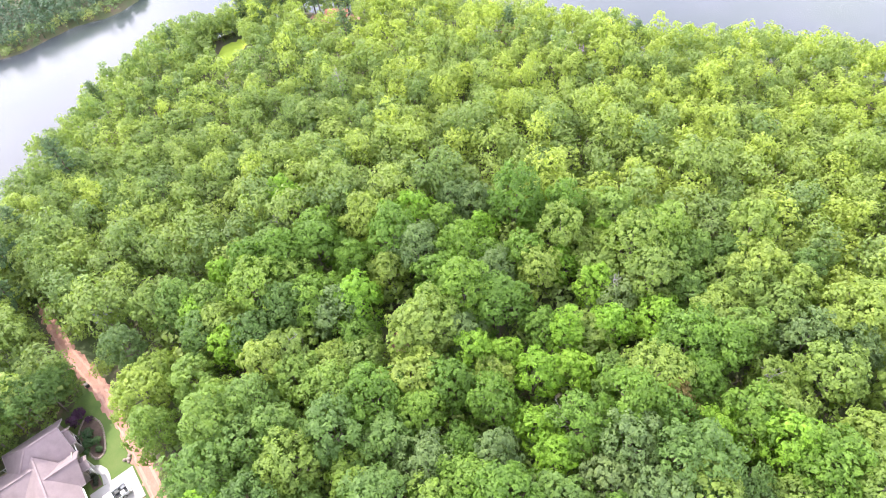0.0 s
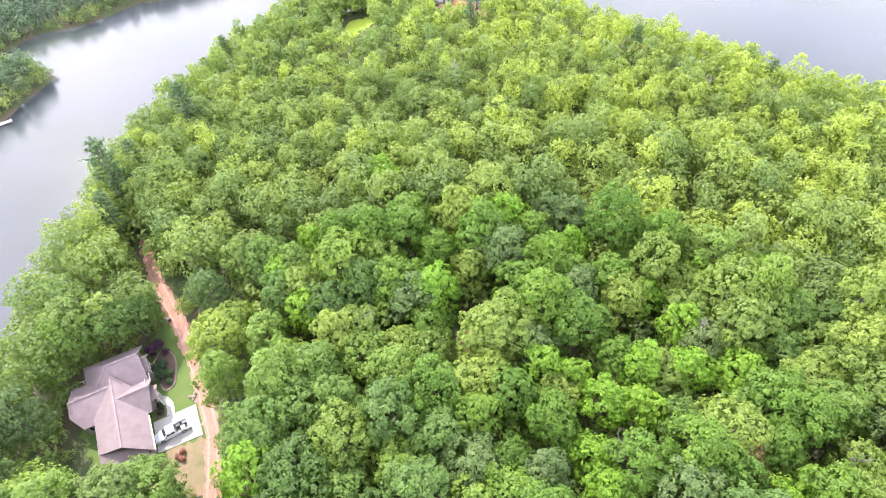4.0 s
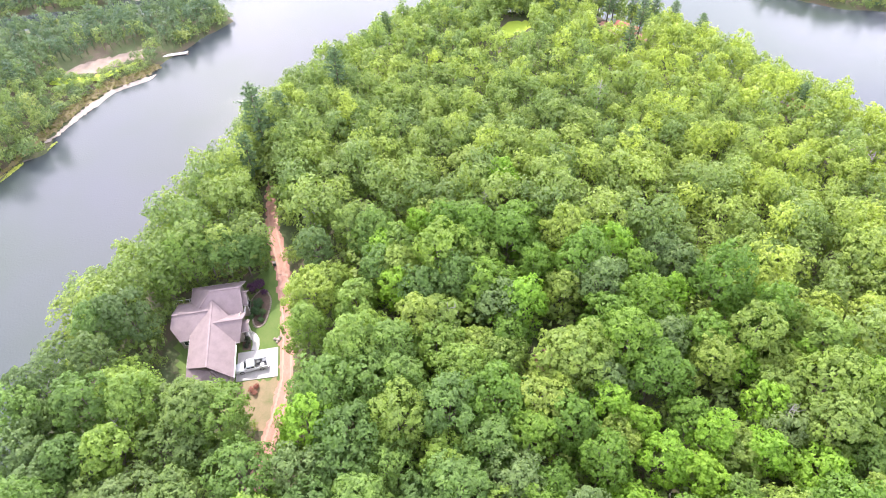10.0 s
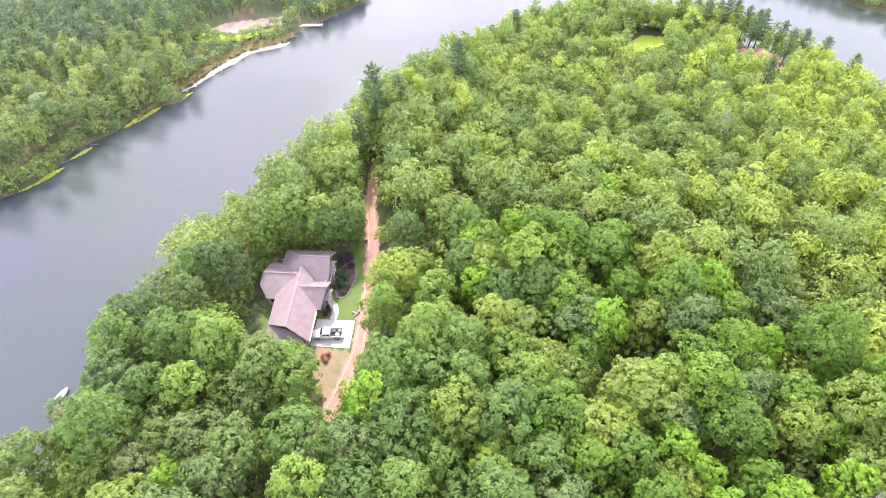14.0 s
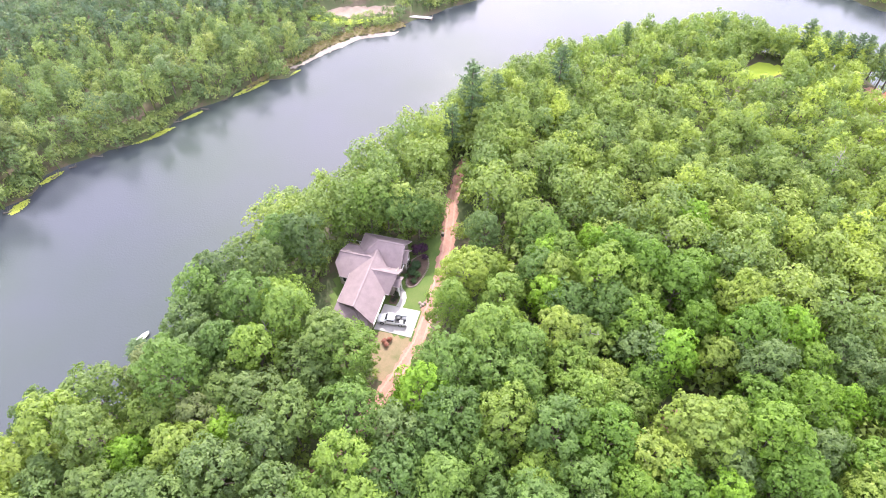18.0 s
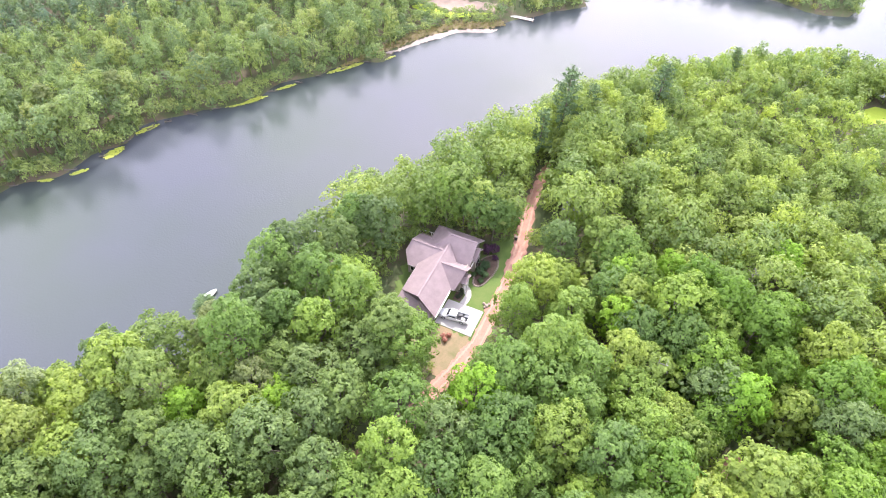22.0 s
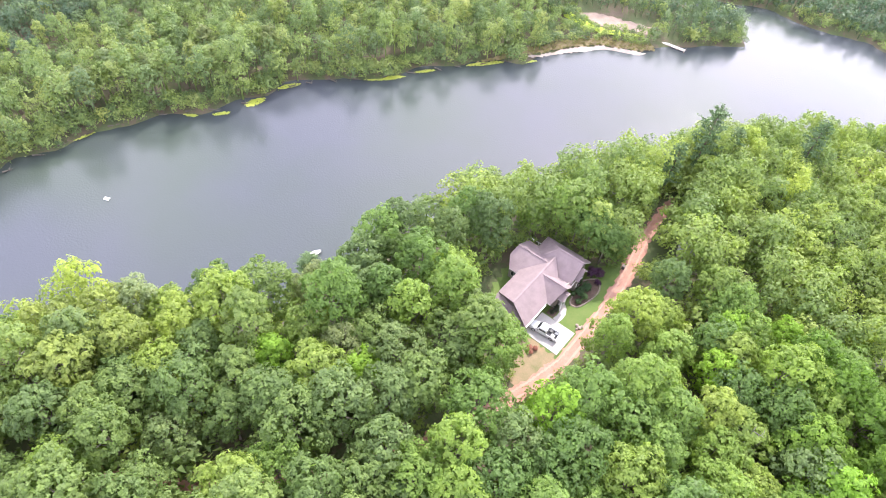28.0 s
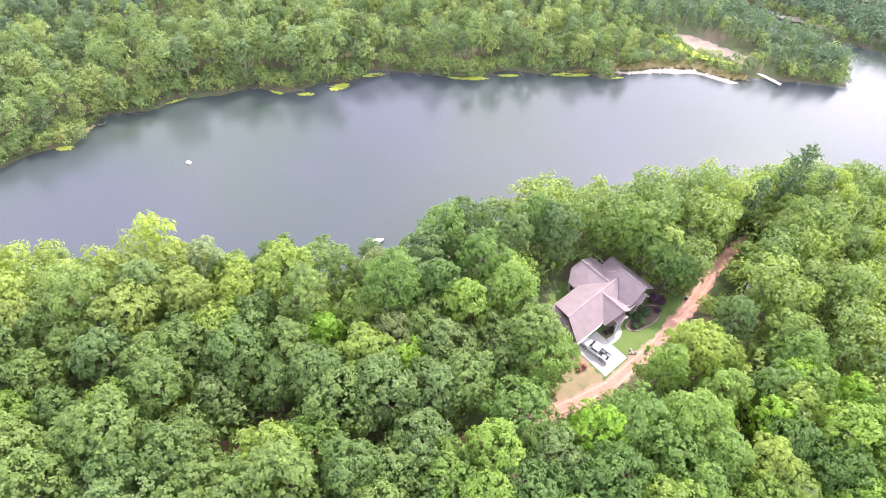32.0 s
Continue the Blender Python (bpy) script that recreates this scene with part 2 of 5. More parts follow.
# ---- land and water ----
NEAR_LAND = np.array([(-700, -300), (-130, -70), (-114, -18), (-106, -2), (-98, 8), (-90, 19), (-81, 26), (-75, 34), (-70.5, 44), (-73.5, 50), (-68, 56.5), (-65, 70), (-59, 81), (-52, 94), (-43, 107), (-37, 119), (-29, 133), (-16, 150), (-3, 163),
                      (12, 175), (27, 183), (45, 186), (62, 182), (80, 174), (92, 161), (105, 142), (114, 128), (122, 111), (128, 98), (138, 80), (151, 65), (166, 46), (190, 20), (230, -30), (700, -300)], float)
WEST_LAND = np.array([(-900, -200), (-158, -200), (-152, -40), (-150, 0), (-150, 15), (-151, 30), (-150, 43), (-147, 55), (-141, 66), (-132, 76), (-129, 92), (-124, 101), (-114, 112), (-105, 126), (-97, 137), (-86, 150), (-79, 163),
                      (-70, 174), (-61, 178), (-58, 184), (-57.5, 189), (-52, 193.5), (-42, 200), (-37, 208), (-43, 217), (-58, 220), (-90, 216), (-200, 205), (-900, 205)], float)
NORTH_LAND = np.array([(-900, 222), (-200, 222), (-90, 227), (-60, 231), (-38, 235.5), (-10, 239), (28, 238.5), (46, 240), (49, 246), (44, 300), (66, 300), (60, 254), (64, 248.5), (92, 231.5), (106, 222), (134, 207), (145, 189), (166, 173), (188, 160), (245, 128), (330, 90), (900, 60), (900, 1200), (-900, 1200)], float)


def far_shift(y):
    """How far the far waterline lies out from its first outline."""
    return np.interp(y, (-40, 85, 130, 165), (3.6, 3.2, 2.2, 0.0))[..., None] * (0.83, -0.55)


WEST_LAND[2:17] += far_shift(WEST_LAND[2:17, 1])
far_out = np.hypot(*NEAR_LAND.T)
NEAR_LAND[1:-1] *= (1 + np.interp(far_out, (95, 190, 260), (0.0, 0.052, 0.0)) * (NEAR_LAND[:, 1] > 60))[1:-1, None]


def shore_distance(points, poly):
    """Metres to a closed outline, positive inside it."""
    q = np.asarray(points, float)
    best, inside = np.full(len(q), 1e9), np.zeros(len(q), bool)
    for a, b in zip(poly, np.roll(poly, -1, 0)):
        ab = b - a
        s = np.clip(((q - a) @ ab) / (ab @ ab), 0, 1)
        best = np.minimum(best, np.hypot(*(q - a - s[:, None] * ab).T))
        crosses = (a[1] > q[:, 1]) != (b[1] > q[:, 1])
        if b[1] != a[1]:
            inside ^= crosses & (q[:, 0] < (b[0] - a[0]) * (q[:, 1] - a[1]) / (b[1] - a[1]) + a[0])
    return np.where(inside, best, -best)


def smooth01(v):
    v = np.clip(v, 0, 1)
    return v * v * (3 - 2 * v)


def height(points):
    q = np.asarray(points, float)
    wob = 1.5 * np.sin(q[:, 0] * 0.21 + 1.3 * np.sin(q[:, 1] * 0.17)) + 1.0 * np.sin(q[:, 1] * 0.33 + q[:, 0] * 0.11)
    near, west, north = (shore_distance(q, poly) + wob * (shore_distance(q, poly) < 12) for poly in (NEAR_LAND, WEST_LAND, NORTH_LAND))
    h = np.full(len(q), -2.5)
    h = np.maximum(h, -0.4 + 8.4 * smooth01((near + 1.5) / 16))
    h = np.where(near < -1.5, np.maximum(-2.5, near * 0.3), h)
    h = np.maximum(h, np.where(west > -6, np.where(west > 0, 0.25 + 1.0 * smooth01(west / 6) + 6.0 * smooth01((west - 8) / 70), west * 0.3), -2.5))
    h = np.maximum(h, np.where(north > -6, np.where(north > 0, 0.25 + 1.2 * smooth01(north / 6) + 9.0 * smooth01((north - 8) / 150), north * 0.3), -2.5))
    return h


def axis(lo, hi, step, far):
    mid = np.arange(lo, hi + step / 2, step)
    out, gap = [], step
    while not out or out[-1] < far:
        gap *= 1.5
        out.append((out[-1] if out else 0) + gap)
    return np.concatenate([lo - np.array(out[::-1]), mid, hi + np.array(out)])


xs, ys = axis(-250, 250, 2.5, 3500), axis(-60, 290, 2.5, 3500)
gx, gy = np.meshgrid(xs, ys)
flat = np.stack([gx.ravel(), gy.ravel()], 1)
gz = height(flat)
nx, ny = len(xs), len(ys)
idx = np.arange(nx * ny).reshape(ny, nx)
quads = np.stack([idx[:-1, :-1], idx[:-1, 1:], idx[1:, 1:], idx[1:, :-1]], -1).reshape(-1, 4)
ground = new("ground", mesh_from("ground", np.column_stack([flat, gz]), quads.tolist(), GROUND, True))
tagged(ground, "brown forest floor with leaf litter and low green growth", "ground", "", "structure")
wv = [(-3500, -3500, 0), (3500, -3500, 0), (3500, 3500, 0), (-3500, 3500, 0)]
water = new("water", mesh_from("water", wv, [(0, 1, 2, 3)], WATER))
tagged(water, "calm blue-grey lake water with faint ripples", "water", "", "structure")


def sheet(name, outline, mat, lift, step, label, category, kind="structure", ragged=0.0):
    """A thin sheet of ground laid over the land inside an outline."""
    poly = np.array(outline, float)
    lo, hi = poly.min(0) - 1, poly.max(0) + 1
    ax, ay = np.arange(lo[0], hi[0] + step, step), np.arange(lo[1], hi[1] + step, step)
    px, py = np.meshgrid(ax, ay)
    q = np.stack([px.ravel(), py.ravel()], 1)
    keep = shore_distance(q, poly) + ragged * np.array([noise.noise((a * 0.8, b * 0.8, 3.0)) for a, b in q]) > -step * 0.2
    n = len(ax)
    number = np.where(keep, np.cumsum(keep) - 1, -1)
    faces = []
    for r in range(len(ay) - 1):
        for c in range(n - 1):
            f = [number[r * n + c], number[r * n + c + 1], number[(r + 1) * n + c + 1], number[(r + 1) * n + c]]
            f = [int(k) for k in f if k >= 0]
            if len(f) >= 3:
                faces.append(f)
    z = ground_at(q) + lift
    ob = new(name, mesh_from(name, np.column_stack([q, z])[keep], faces, mat, True))
    return tagged(ob, label, category, "", kind)


def ground_at(q):
    """The ground sheet's own height, so that what lies on it follows its facets."""
    q = np.asarray(q, float)
    i = np.clip(np.searchsorted(xs, q[:, 0]) - 1, 0, nx - 2)
    j = np.clip(np.searchsorted(ys, q[:, 1]) - 1, 0, ny - 2)
    u, v = (q[:, 0] - xs[i]) / (xs[i + 1] - xs[i]), (q[:, 1] - ys[j]) / (ys[j + 1] - ys[j])
    g = gz.reshape(ny, nx)
    return g[j, i] * (1 - u) * (1 - v) + g[j, i + 1] * u * (1 - v) + g[j + 1, i] * (1 - u) * v + g[j + 1, i + 1] * u * v


def ribbon(centre, widths, step=1.0):
    """An outline round a bent centre line."""
    c = np.array(centre, float)
    left, right = [], []
    for i, q in enumerate(c):
        d = c[min(i + 1, len(c) - 1)] - c[max(i - 1, 0)]
        d /= np.hypot(*d)
        side = np.array([-d[1], d[0]]) * widths[i] / 2
        left.append(q + side)
        right.append(q - side)
    return left + right[::-1]


ROAD_LINE = [(-68, -6), (-60.7, -1.3), (-52, 4), (-45, 9.3), (-37, 19), (-30.3, 29.5), (-27, 35.5), (-24.3, 42), (-22.3, 47.5), (-20.0, 55), (-18.4, 62), (-18.2, 70), (-18.4, 78), (-18.8, 85), (-19.8, 92), (-21.0, 99), (-21.6, 107), (-21.8, 116)]
ROAD_WIDE = [2.2, 2.2, 2.2, 2.4, 2.4, 2.4, 2.5, 2.6, 2.8, 3.0, 3.0, 2.8, 2.6, 3.2, 3.6, 3.0, 2.6, 2.2]
ROAD_FREE = [0.6, 0.9, 1.2, 1.5, 1.5, 1.5, 2.2, 4.0, 6.5, 8.0, 8.0, 8.0, 8.0, 7.4, 7.2, 6.6, 5.5, 4.0]
CLEARING = [(-37, 57), (-20, 52), (-17, 55), (-16, 66), (-16.8, 80), (-17.5, 92), (-21, 91), (-24, 85.5), (-36, 84), (-39.5, 80), (-41, 74), (-40, 64)]


# ---- trees ----
def leaf_sprays(rng, centres, normals, size, stray=0.34):
    """A small pointed spray of leaves, three corners, at each centre."""
    n = len(centres)
    nrm = normals / (np.linalg.norm(normals, axis=1)[:, None] + 1e-9) + rng.normal(0, stray, (n, 3))
    nrm /= np.linalg.norm(nrm, axis=1)[:, None]
    side = np.cross(nrm, rng.normal(0, 1, (n, 3)))
    side /= np.linalg.norm(side, axis=1)[:, None] + 1e-9
    ahead = np.cross(nrm, side)
    a, b = size * rng.uniform(0.8, 1.3, (n, 1)), size * rng.uniform(0.5, 0.85, (n, 1))
    droop = nrm * size * rng.uniform(0.0, 0.45, (n, 1))
    return np.stack([centres - ahead * a * 0.6 + side * b, centres - ahead * a * 0.6 - side * b * rng.uniform(0.6, 1.1, (n, 1)), centres + ahead * a - droop], 1).reshape(-1, 3)


def dome(rng, count):
    v = rng.normal(0, 1, (count, 3))
    return v / np.linalg.norm(v, axis=1)[:, None]


def broadleaf_crown(seed, tall, wide, puffs, each, size, inside=14, low=0.26):
    """Vertices and three-cornered faces of a domed crown: boughs on an egg-shaped outline, puffs of leaves on the boughs; the foot of the tree is the origin."""
    rng = np.random.default_rng(seed)
    base = tall * low
    mid, up, down = base + (tall - base) * 0.50, (tall - base) * 0.50, (tall - base) * 0.5
    count = int(rng.integers(15, 21))
    centres, radii = [], []
    for i in range(count):
        # boughs spread evenly over the outline, a few of them long or short
        z = 1.0 - 1.55 * (i + 0.35 + rng.uniform(-0.3, 0.3)) / count
        w = 2.39996 * i + rng.uniform(-0.35, 0.35)
        flat = math.sqrt(max(0.0, 1 - z * z))
        r = wide * rng.uniform(0.13, 0.205)
        reach = rng.uniform(0.78, 1.12)
        out = (wide * 0.5 * reach - r * 0.8) * flat
        centres.append((out * math.cos(w), out * math.sin(w), mid + z * (up * reach - r * 0.6 if z > 0 else down)))
        radii.append(r)
    c, r = np.array(centres), np.array(radii)
    squash = np.array([1, 1, 0.86])
    pick = rng.choice(count, puffs * 5, p=r * r / (r * r).sum())
    ways = dome(rng, puffs * 5)
    q = c[pick] + ways * squash * r[pick][:, None] * rng.uniform(0.9, 1.12, (len(pick), 1))
    near = np.linalg.norm((q[:, None] - c[None]) / squash, axis=2) / r[None]
    near[np.arange(len(pick)), pick] = 9
    outward = (q - (0, 0, mid)) / (wide * 0.5, wide * 0.5, up)
    good = np.nonzero((ways[:, 2] > -0.45) & (near.min(1) > 0.86) & ((ways * outward).sum(1) > -0.1))[0][:puffs]
    puff = wide * 1.08 / math.sqrt(puffs) * rng.uniform(0.7, 1.25, len(good))
    # leaves sit on the upper and outer side of each puff
    who = np.repeat(np.arange(len(good)), each)
    lean = ways[good][who] * 0.55 + (0, 0, 0.5)
    side = dome(rng, len(who)) + lean * 0.75
    side /= np.linalg.norm(side, axis=1)[:, None]
    spot = q[good][who] + side * (puff[who] * rng.uniform(0.7, 1.12, len(who)))[:, None] * (1, 1, 0.8)
    # leaves face outwards with the whole crown as well as with their puff
    round_out = (spot - (0, 0, mid)) / (wide * 0.5, wide * 0.5, up)
    round_out /= np.linalg.norm(round_out, axis=1)[:, None] + 1e-9
    outer = leaf_sprays(rng, spot, side * 0.75 + round_out * 0.55 + (0, 0, 0.2), size, 0.2)
    # larger leafy sprays inside the boughs close the crown
    inner_at = np.repeat(np.arange(count), inside)
    way = dome(rng, len(inner_at))
    way[:, 2] = np.abs(way[:, 2]) * 1.2 - 0.3
    fill = leaf_sprays(rng, c[inner_at] + way * squash * (r[inner_at] * 0.7)[:, None], way + (0, 0, 0.4), min(wide * 0.08, 0.4), 0.3)
    verts = np.concatenate([outer, fill])
    return verts, np.arange(len(verts)).reshape(-1, 3)


def limb(verts, faces, a, b, r0, r1, around=6):
    a, b = np.array(a, float), np.array(b, float)
    d = (b - a) / np.linalg.norm(b - a)
    s = np.cross(d, (0.3, 0.9, 0.1))
    s /= np.linalg.norm(s)
    t = np.cross(d, s)
    start = len(verts)
    for q, r in ((a, r0), (b, r1)):
        for j in range(around):
            w = 2 * math.pi * j / around
            verts.append(tuple(q + r * (math.cos(w) * s + math.sin(w) * t)))
    for j in range(around):
        k = (j + 1) % around
        faces.append((start + j, start + k, start + around + k, start + around + j))


def broadleaf_trunk(seed, tall, wide):
    rng = np.random.default_rng(seed + 99)
    verts, faces = [], []
    bend = rng.uniform(-0.35, 0.35, 2)
    mid = (bend[0], bend[1], tall * 0.42)
    limb(verts, faces, (0, 0, -0.4), (0.1 * bend[0], 0.1 * bend[1], 0.7), 0.34, 0.22, 8)
    limb(verts, faces, (0.1 * bend[0], 0.1 * bend[1], 0.7), mid, 0.22, 0.15, 8)
    limb(verts, faces, mid, (bend[0] * 1.4, bend[1] * 1.4, tall * 0.82), 0.15, 0.04)
    for i in range(7):
        w = 2 * math.pi * (i + rng.uniform(-0.3, 0.3)) / 7
        z = tall * rng.uniform(0.36, 0.6)
        out = wide * rng.uniform(0.26, 0.4)
        limb(verts, faces, (bend[0], bend[1], z), (out * math.cos(w), out * math.sin(w), z + tall * rng.uniform(0.12, 0.24)), 0.09, 0.03, 5)
    return verts, faces


def mesh_arrays(name, verts, faces, mat, attribute=None):
    """A mesh of faces that all have as many corners, from arrays."""
    me = bpy.data.meshes.new(name)
    verts, faces = np.asarray(verts, np.float32), np.asarray(faces, np.int32)
    me.vertices.add(len(verts))
    me.vertices.foreach_set("co", verts.ravel())
    me.loops.add(faces.size)
    me.loops.foreach_set("vertex_index", faces.ravel())
    me.polygons.add(len(faces))
    me.polygons.foreach_set("loop_start", np.arange(0, faces.size, faces.shape[1], dtype=np.int32))
    if attribute is not None:
        me.attributes.new("tint", "FLOAT", "POINT").data.foreach_set("value", np.asarray(attribute, np.float32))
    me.materials.append(mat)
    me.update(calc_edges=True)
    me.validate()
    return me


def make_tree(name, seed, tall, wide, clumps, each, size, leaf):
    crown = mesh_arrays(name + "_crown", *broadleaf_crown(seed, tall, wide, clumps, each, size), leaf)
    tv, tf = broadleaf_trunk(seed, tall, wide)
    trunk = mesh_from(name + "_trunk", tv, tf, BARK, True)
    return crown, trunk


def pine_arrays(seed, tall, wide):
    """Needle tufts along separate whorls of nearly level branches."""
    rng = np.random.default_rng(seed)
    centres, normals = [], []
    z = tall * 0.32
    while z < tall * 0.97:
        u = (z / tall - 0.32) / 0.68
        n = int(rng.integers(4, 7))
        start = rng.uniform(0, 6.28)
        for j in range(n):
            w = start + 2 * math.pi * (j + rng.uniform(-0.25, 0.25)) / n
            reach = wide * 0.5 * (1.0 - u ** 3.2) * rng.uniform(0.55, 1.15) + 0.45
            rise = rng.uniform(0.05, 0.25) + 0.55 * u
            steps = max(2, int(reach * 0.7 / 0.3))
            for k in range(steps + 1):
                r = reach * (0.3 + 0.7 * k / steps)
                for _ in range(10):
                    spread = 0.17 + 0.11 * k / steps
                    centres.append((r * math.cos(w) + rng.normal(0, spread), r * math.sin(w) + rng.normal(0, spread), z + rise * r + rng.normal(0, 0.09)))
                    normals.append((0.35 * math.cos(w), 0.35 * math.sin(w), 1.0))
        z += rng.uniform(1.2, 1.8) * (1.0 - 0.35 * u)
    for _ in range(26):
        centres.append((rng.normal(0, 0.12), rng.normal(0, 0.12), tall * rng.uniform(0.93, 1.0)))
        normals.append((0, 0, 1.0))
    sprays = leaf_sprays(rng, np.array(centres), np.array(normals), 0.27, 0.6)
    return sprays, np.arange(len(sprays)).reshape(-1, 3)


def pine_trunk(tall):
    verts, faces = [], []
    limb(verts, faces, (0, 0, -0.4), (0, 0, tall * 0.55), 0.36, 0.2, 8)
    limb(verts, faces, (0, 0, tall * 0.55), (0.05, 0.05, tall * 0.99), 0.2, 0.03, 8)
    for i in range(14):
        z, w = tall * (0.3 + 0.045 * i), i * 2.4
        limb(verts, faces, (0, 0, z), (1.6 * math.cos(w), 1.6 * math.sin(w), z + 0.25), 0.05, 0.02, 4)
    return verts, faces


def tree_object(name, crown, trunk, at, label, category, group, turn=0.0, scale=1.0, high=1.0):
    root = new(name)
    root.matrix_world = Matrix.Translation(at) @ Matrix.Rotation(turn, 4, "Z") @ Matrix.Diagonal((scale, scale, scale * high, 1))
    for part_name, me in (("trunk", trunk), ("crown", crown)):
        ob = new(part_name, me)
        ob.parent = root
    return tagged(root, label, category, group)


def scatter(rng, lo, hi, spacing, test):
    """Points about spacing apart, in jittered rows."""
    out = []
    rows = np.arange(lo[1], hi[1], spacing * 0.87)
    for r, y in enumerate(rows):
        for x in np.arange(lo[0], hi[0], spacing):
            out.append((x + (r % 2) * spacing / 2 + rng.normal(0, 0.17) * spacing, y + rng.normal(0, 0.17) * spacing))
    out = np.array(out)
    return out[test(out)]


VIEW = np.array([(-88, -46), (-250, 5), (-260, 330), (340, 330), (255, 40), (92, -40), (42, -8), (0, 10), (-42, -14)], float)


def in_view(q, margin=0.0):
    """The land that the camera's turn takes in, with some to spare."""
    return shore_distance(q, VIEW) > -margin


MEADOW = [(42, 166), (46.5, 171), (50, 175), (57.5, 174), (56, 170), (52, 166.5), (46, 164.5)]
RED_YARD = [(75, 168), (80, 170), (89, 159), (87, 155), (80, 160)]
SAND_LOT = [(-88, 183), (-80, 189), (-64, 194), (-62, 189), (-76, 182)]
LOW_BANK = [(-82, 158), (-92, 168), (-92, 180), (-78, 182), (-62, 188), (-50, 196), (-46, 190), (-58, 176), (-72, 168), (-79, 160)]
GAPS = [(-64.5, 49.5, 7.5), (-58, 44, 3.0), (29, 56.5, 3.6), (-12, 100, 1.6), (112, 116, 2.4), (116, 97, 2.6)]
clear = np.array(CLEARING, float)
road_poly = np.array(ribbon(ROAD_LINE, [w + m for w, m in zip(ROAD_WIDE, ROAD_FREE)]), float)


PAD_FREE = [(-31, 59), (-17, 59), (-16.5, 72), (-29, 72)]
open_track = np.array(ribbon(ROAD_LINE[8:15], [w + 6.4 for w in ROAD_WIDE[8:15]]), float)


def near_open(q):
    ok = (shore_distance(q, NEAR_LAND) > np.where(q[:, 1] < 38, 1.6, np.where((q[:, 1] < 70) & (q[:, 0] < 0), 8.0, np.where(q[:, 0] < 0, 0.6, 2.0)))) & in_view(q)
    ok &= (shore_distance(q, clear) < -0.6) & (shore_distance(q, road_poly) < 0.3)
    for poly in (MEADOW, RED_YARD):
        ok &= shore_distance(q, np.array(poly, float)) < -1.5
        for ahead in (3, 6, 9, 12):
            ok &= shore_distance(q + ahead * q / np.hypot(*q.T)[:, None], np.array(poly, float)) < 0.3
    # the track and the pad stay open to the sky on their southern side
    for s in (1.02, 1.06, 1.1, 1.14):
        beyond = (q - (2, 0)) * s + (2, 0)
        ok &= (shore_distance(beyond, open_track) < 0) & (shore_distance(beyond, np.array(PAD_FREE, float)) < 0)
    for x, y, r in GAPS:
        ok &= np.hypot(q[:, 0] - x, q[:, 1] - y) > r
    return ok


# single trees that stand out by their colour
ODD = [((-81, 19), LEAF_PALE, "pale silvery-leaved tree by the shore"), ((50, 15), LEAF_RUST, "thin broadleaf tree with a rust-brown crown"), ((-58, 40), LEAF_RUSSET, "olive-brown tree among the green ones"),
       ((-46, 34), LEAF_RUSSET, "olive-brown tree among the green ones"), ((47.5, 34), LEAF_LIME, "young lime-green tree in the woods"), ((54, 30.5), LEAF_LIME, "young lime-green tree in the woods"), ((58, 37.5), LEAF_LIME, "young lime-green tree in the woods"), ((51, 8.5), LEAF_LIME, "young lime-green tree in the woods"), ((31, 21), LEAF_LIME, "young lime-green tree in the woods"), ((39, 32), LEAF_LIME, "young lime-green tree in the woods"), ((34, 42), LEAF_LIME, "young lime-green tree in the woods"),
       ((3.5, 71), LEAF_LIME, "young lime-green tree in the woods"), ((29, 96), LEAF_LIME, "young lime-green tree in the woods"), ((2, 80), LEAF_LIME, "young lime-green tree in the woods"),
       ((-134, 94), LEAF_RUSSET, "yellowing tree on the far bank"), ((-146, 82), LEAF_RUSSET, "yellowing tree on the far bank"), ((-146, 64), LEAF_RUSSET, "yellowing tree on the far bank"), ((-153, 50), LEAF_RUSSET, "yellowing tree on the far bank"), ((-154, 45), LEAF_RUSSET, "yellowing tree on the far bank"), ((-139, 77), LEAF_RUSSET, "yellowing tree on the far bank"), ((-155, 58), LEAF_PALE, "pale tree on the far bank"), ((-112, 131), LEAF_PALE, "pale tree on the far bank")]
rng = np.random.default_rng(5)
near_spots = np.concatenate([scatter(rng, (-130, -48), (190, 210), gap, lambda q, a=a, b=b: near_open(q) & (np.hypot(*q.T) >= a) & (np.hypot(*q.T) < b)) for gap, a, b in ((7.1, 0, 80), (6.0, 80, 108), (4.9, 108, 136), (4.1, 136, 162), (3.5, 162, 300))])
house_trees = np.array([(-55.6, 49.6), (-44.6, 81.5), (-34.5, 54.6), (-39.5, 54.2), (-30.5, 45.5), (-48.2, 64.8), (-60.5, 74), (-56.5, 79.5), (-46, 78), (-48.4, 71.5), (-39.5, 91), (-44.5, 86), (-34, 93), (-52, 44.5), (37.8, 38.8), (34.8, 45.2), (45.5, 38), (43.6, 28.8), (-25.2, 118.5), (-18.6, 120), (-42.6, 57.6), (-42, 47), (-34.5, 47.5), (-28.5, 87.2), (-34.2, 87.4), (-39.8, 84.6), (-23.5, 91.5), (-12.8, 65.0), (-12.0, 72), (-10.8, 83.5), ], float)
near_spots = near_spots[np.min(np.hypot(near_spots[:, None, 0] - house_trees[:, 0], near_spots[:, None, 1] - house_trees[:, 1]), 1) > 4.2]
odd_at = np.array([at for at, _, _ in ODD])
near_spots = np.concatenate([near_spots, house_trees])
near_spots = near_spots[np.min(np.hypot(near_spots[:, None, 0] - odd_at[:, 0], near_spots[:, None, 1] - odd_at[:, 1]), 1) > 3.1]
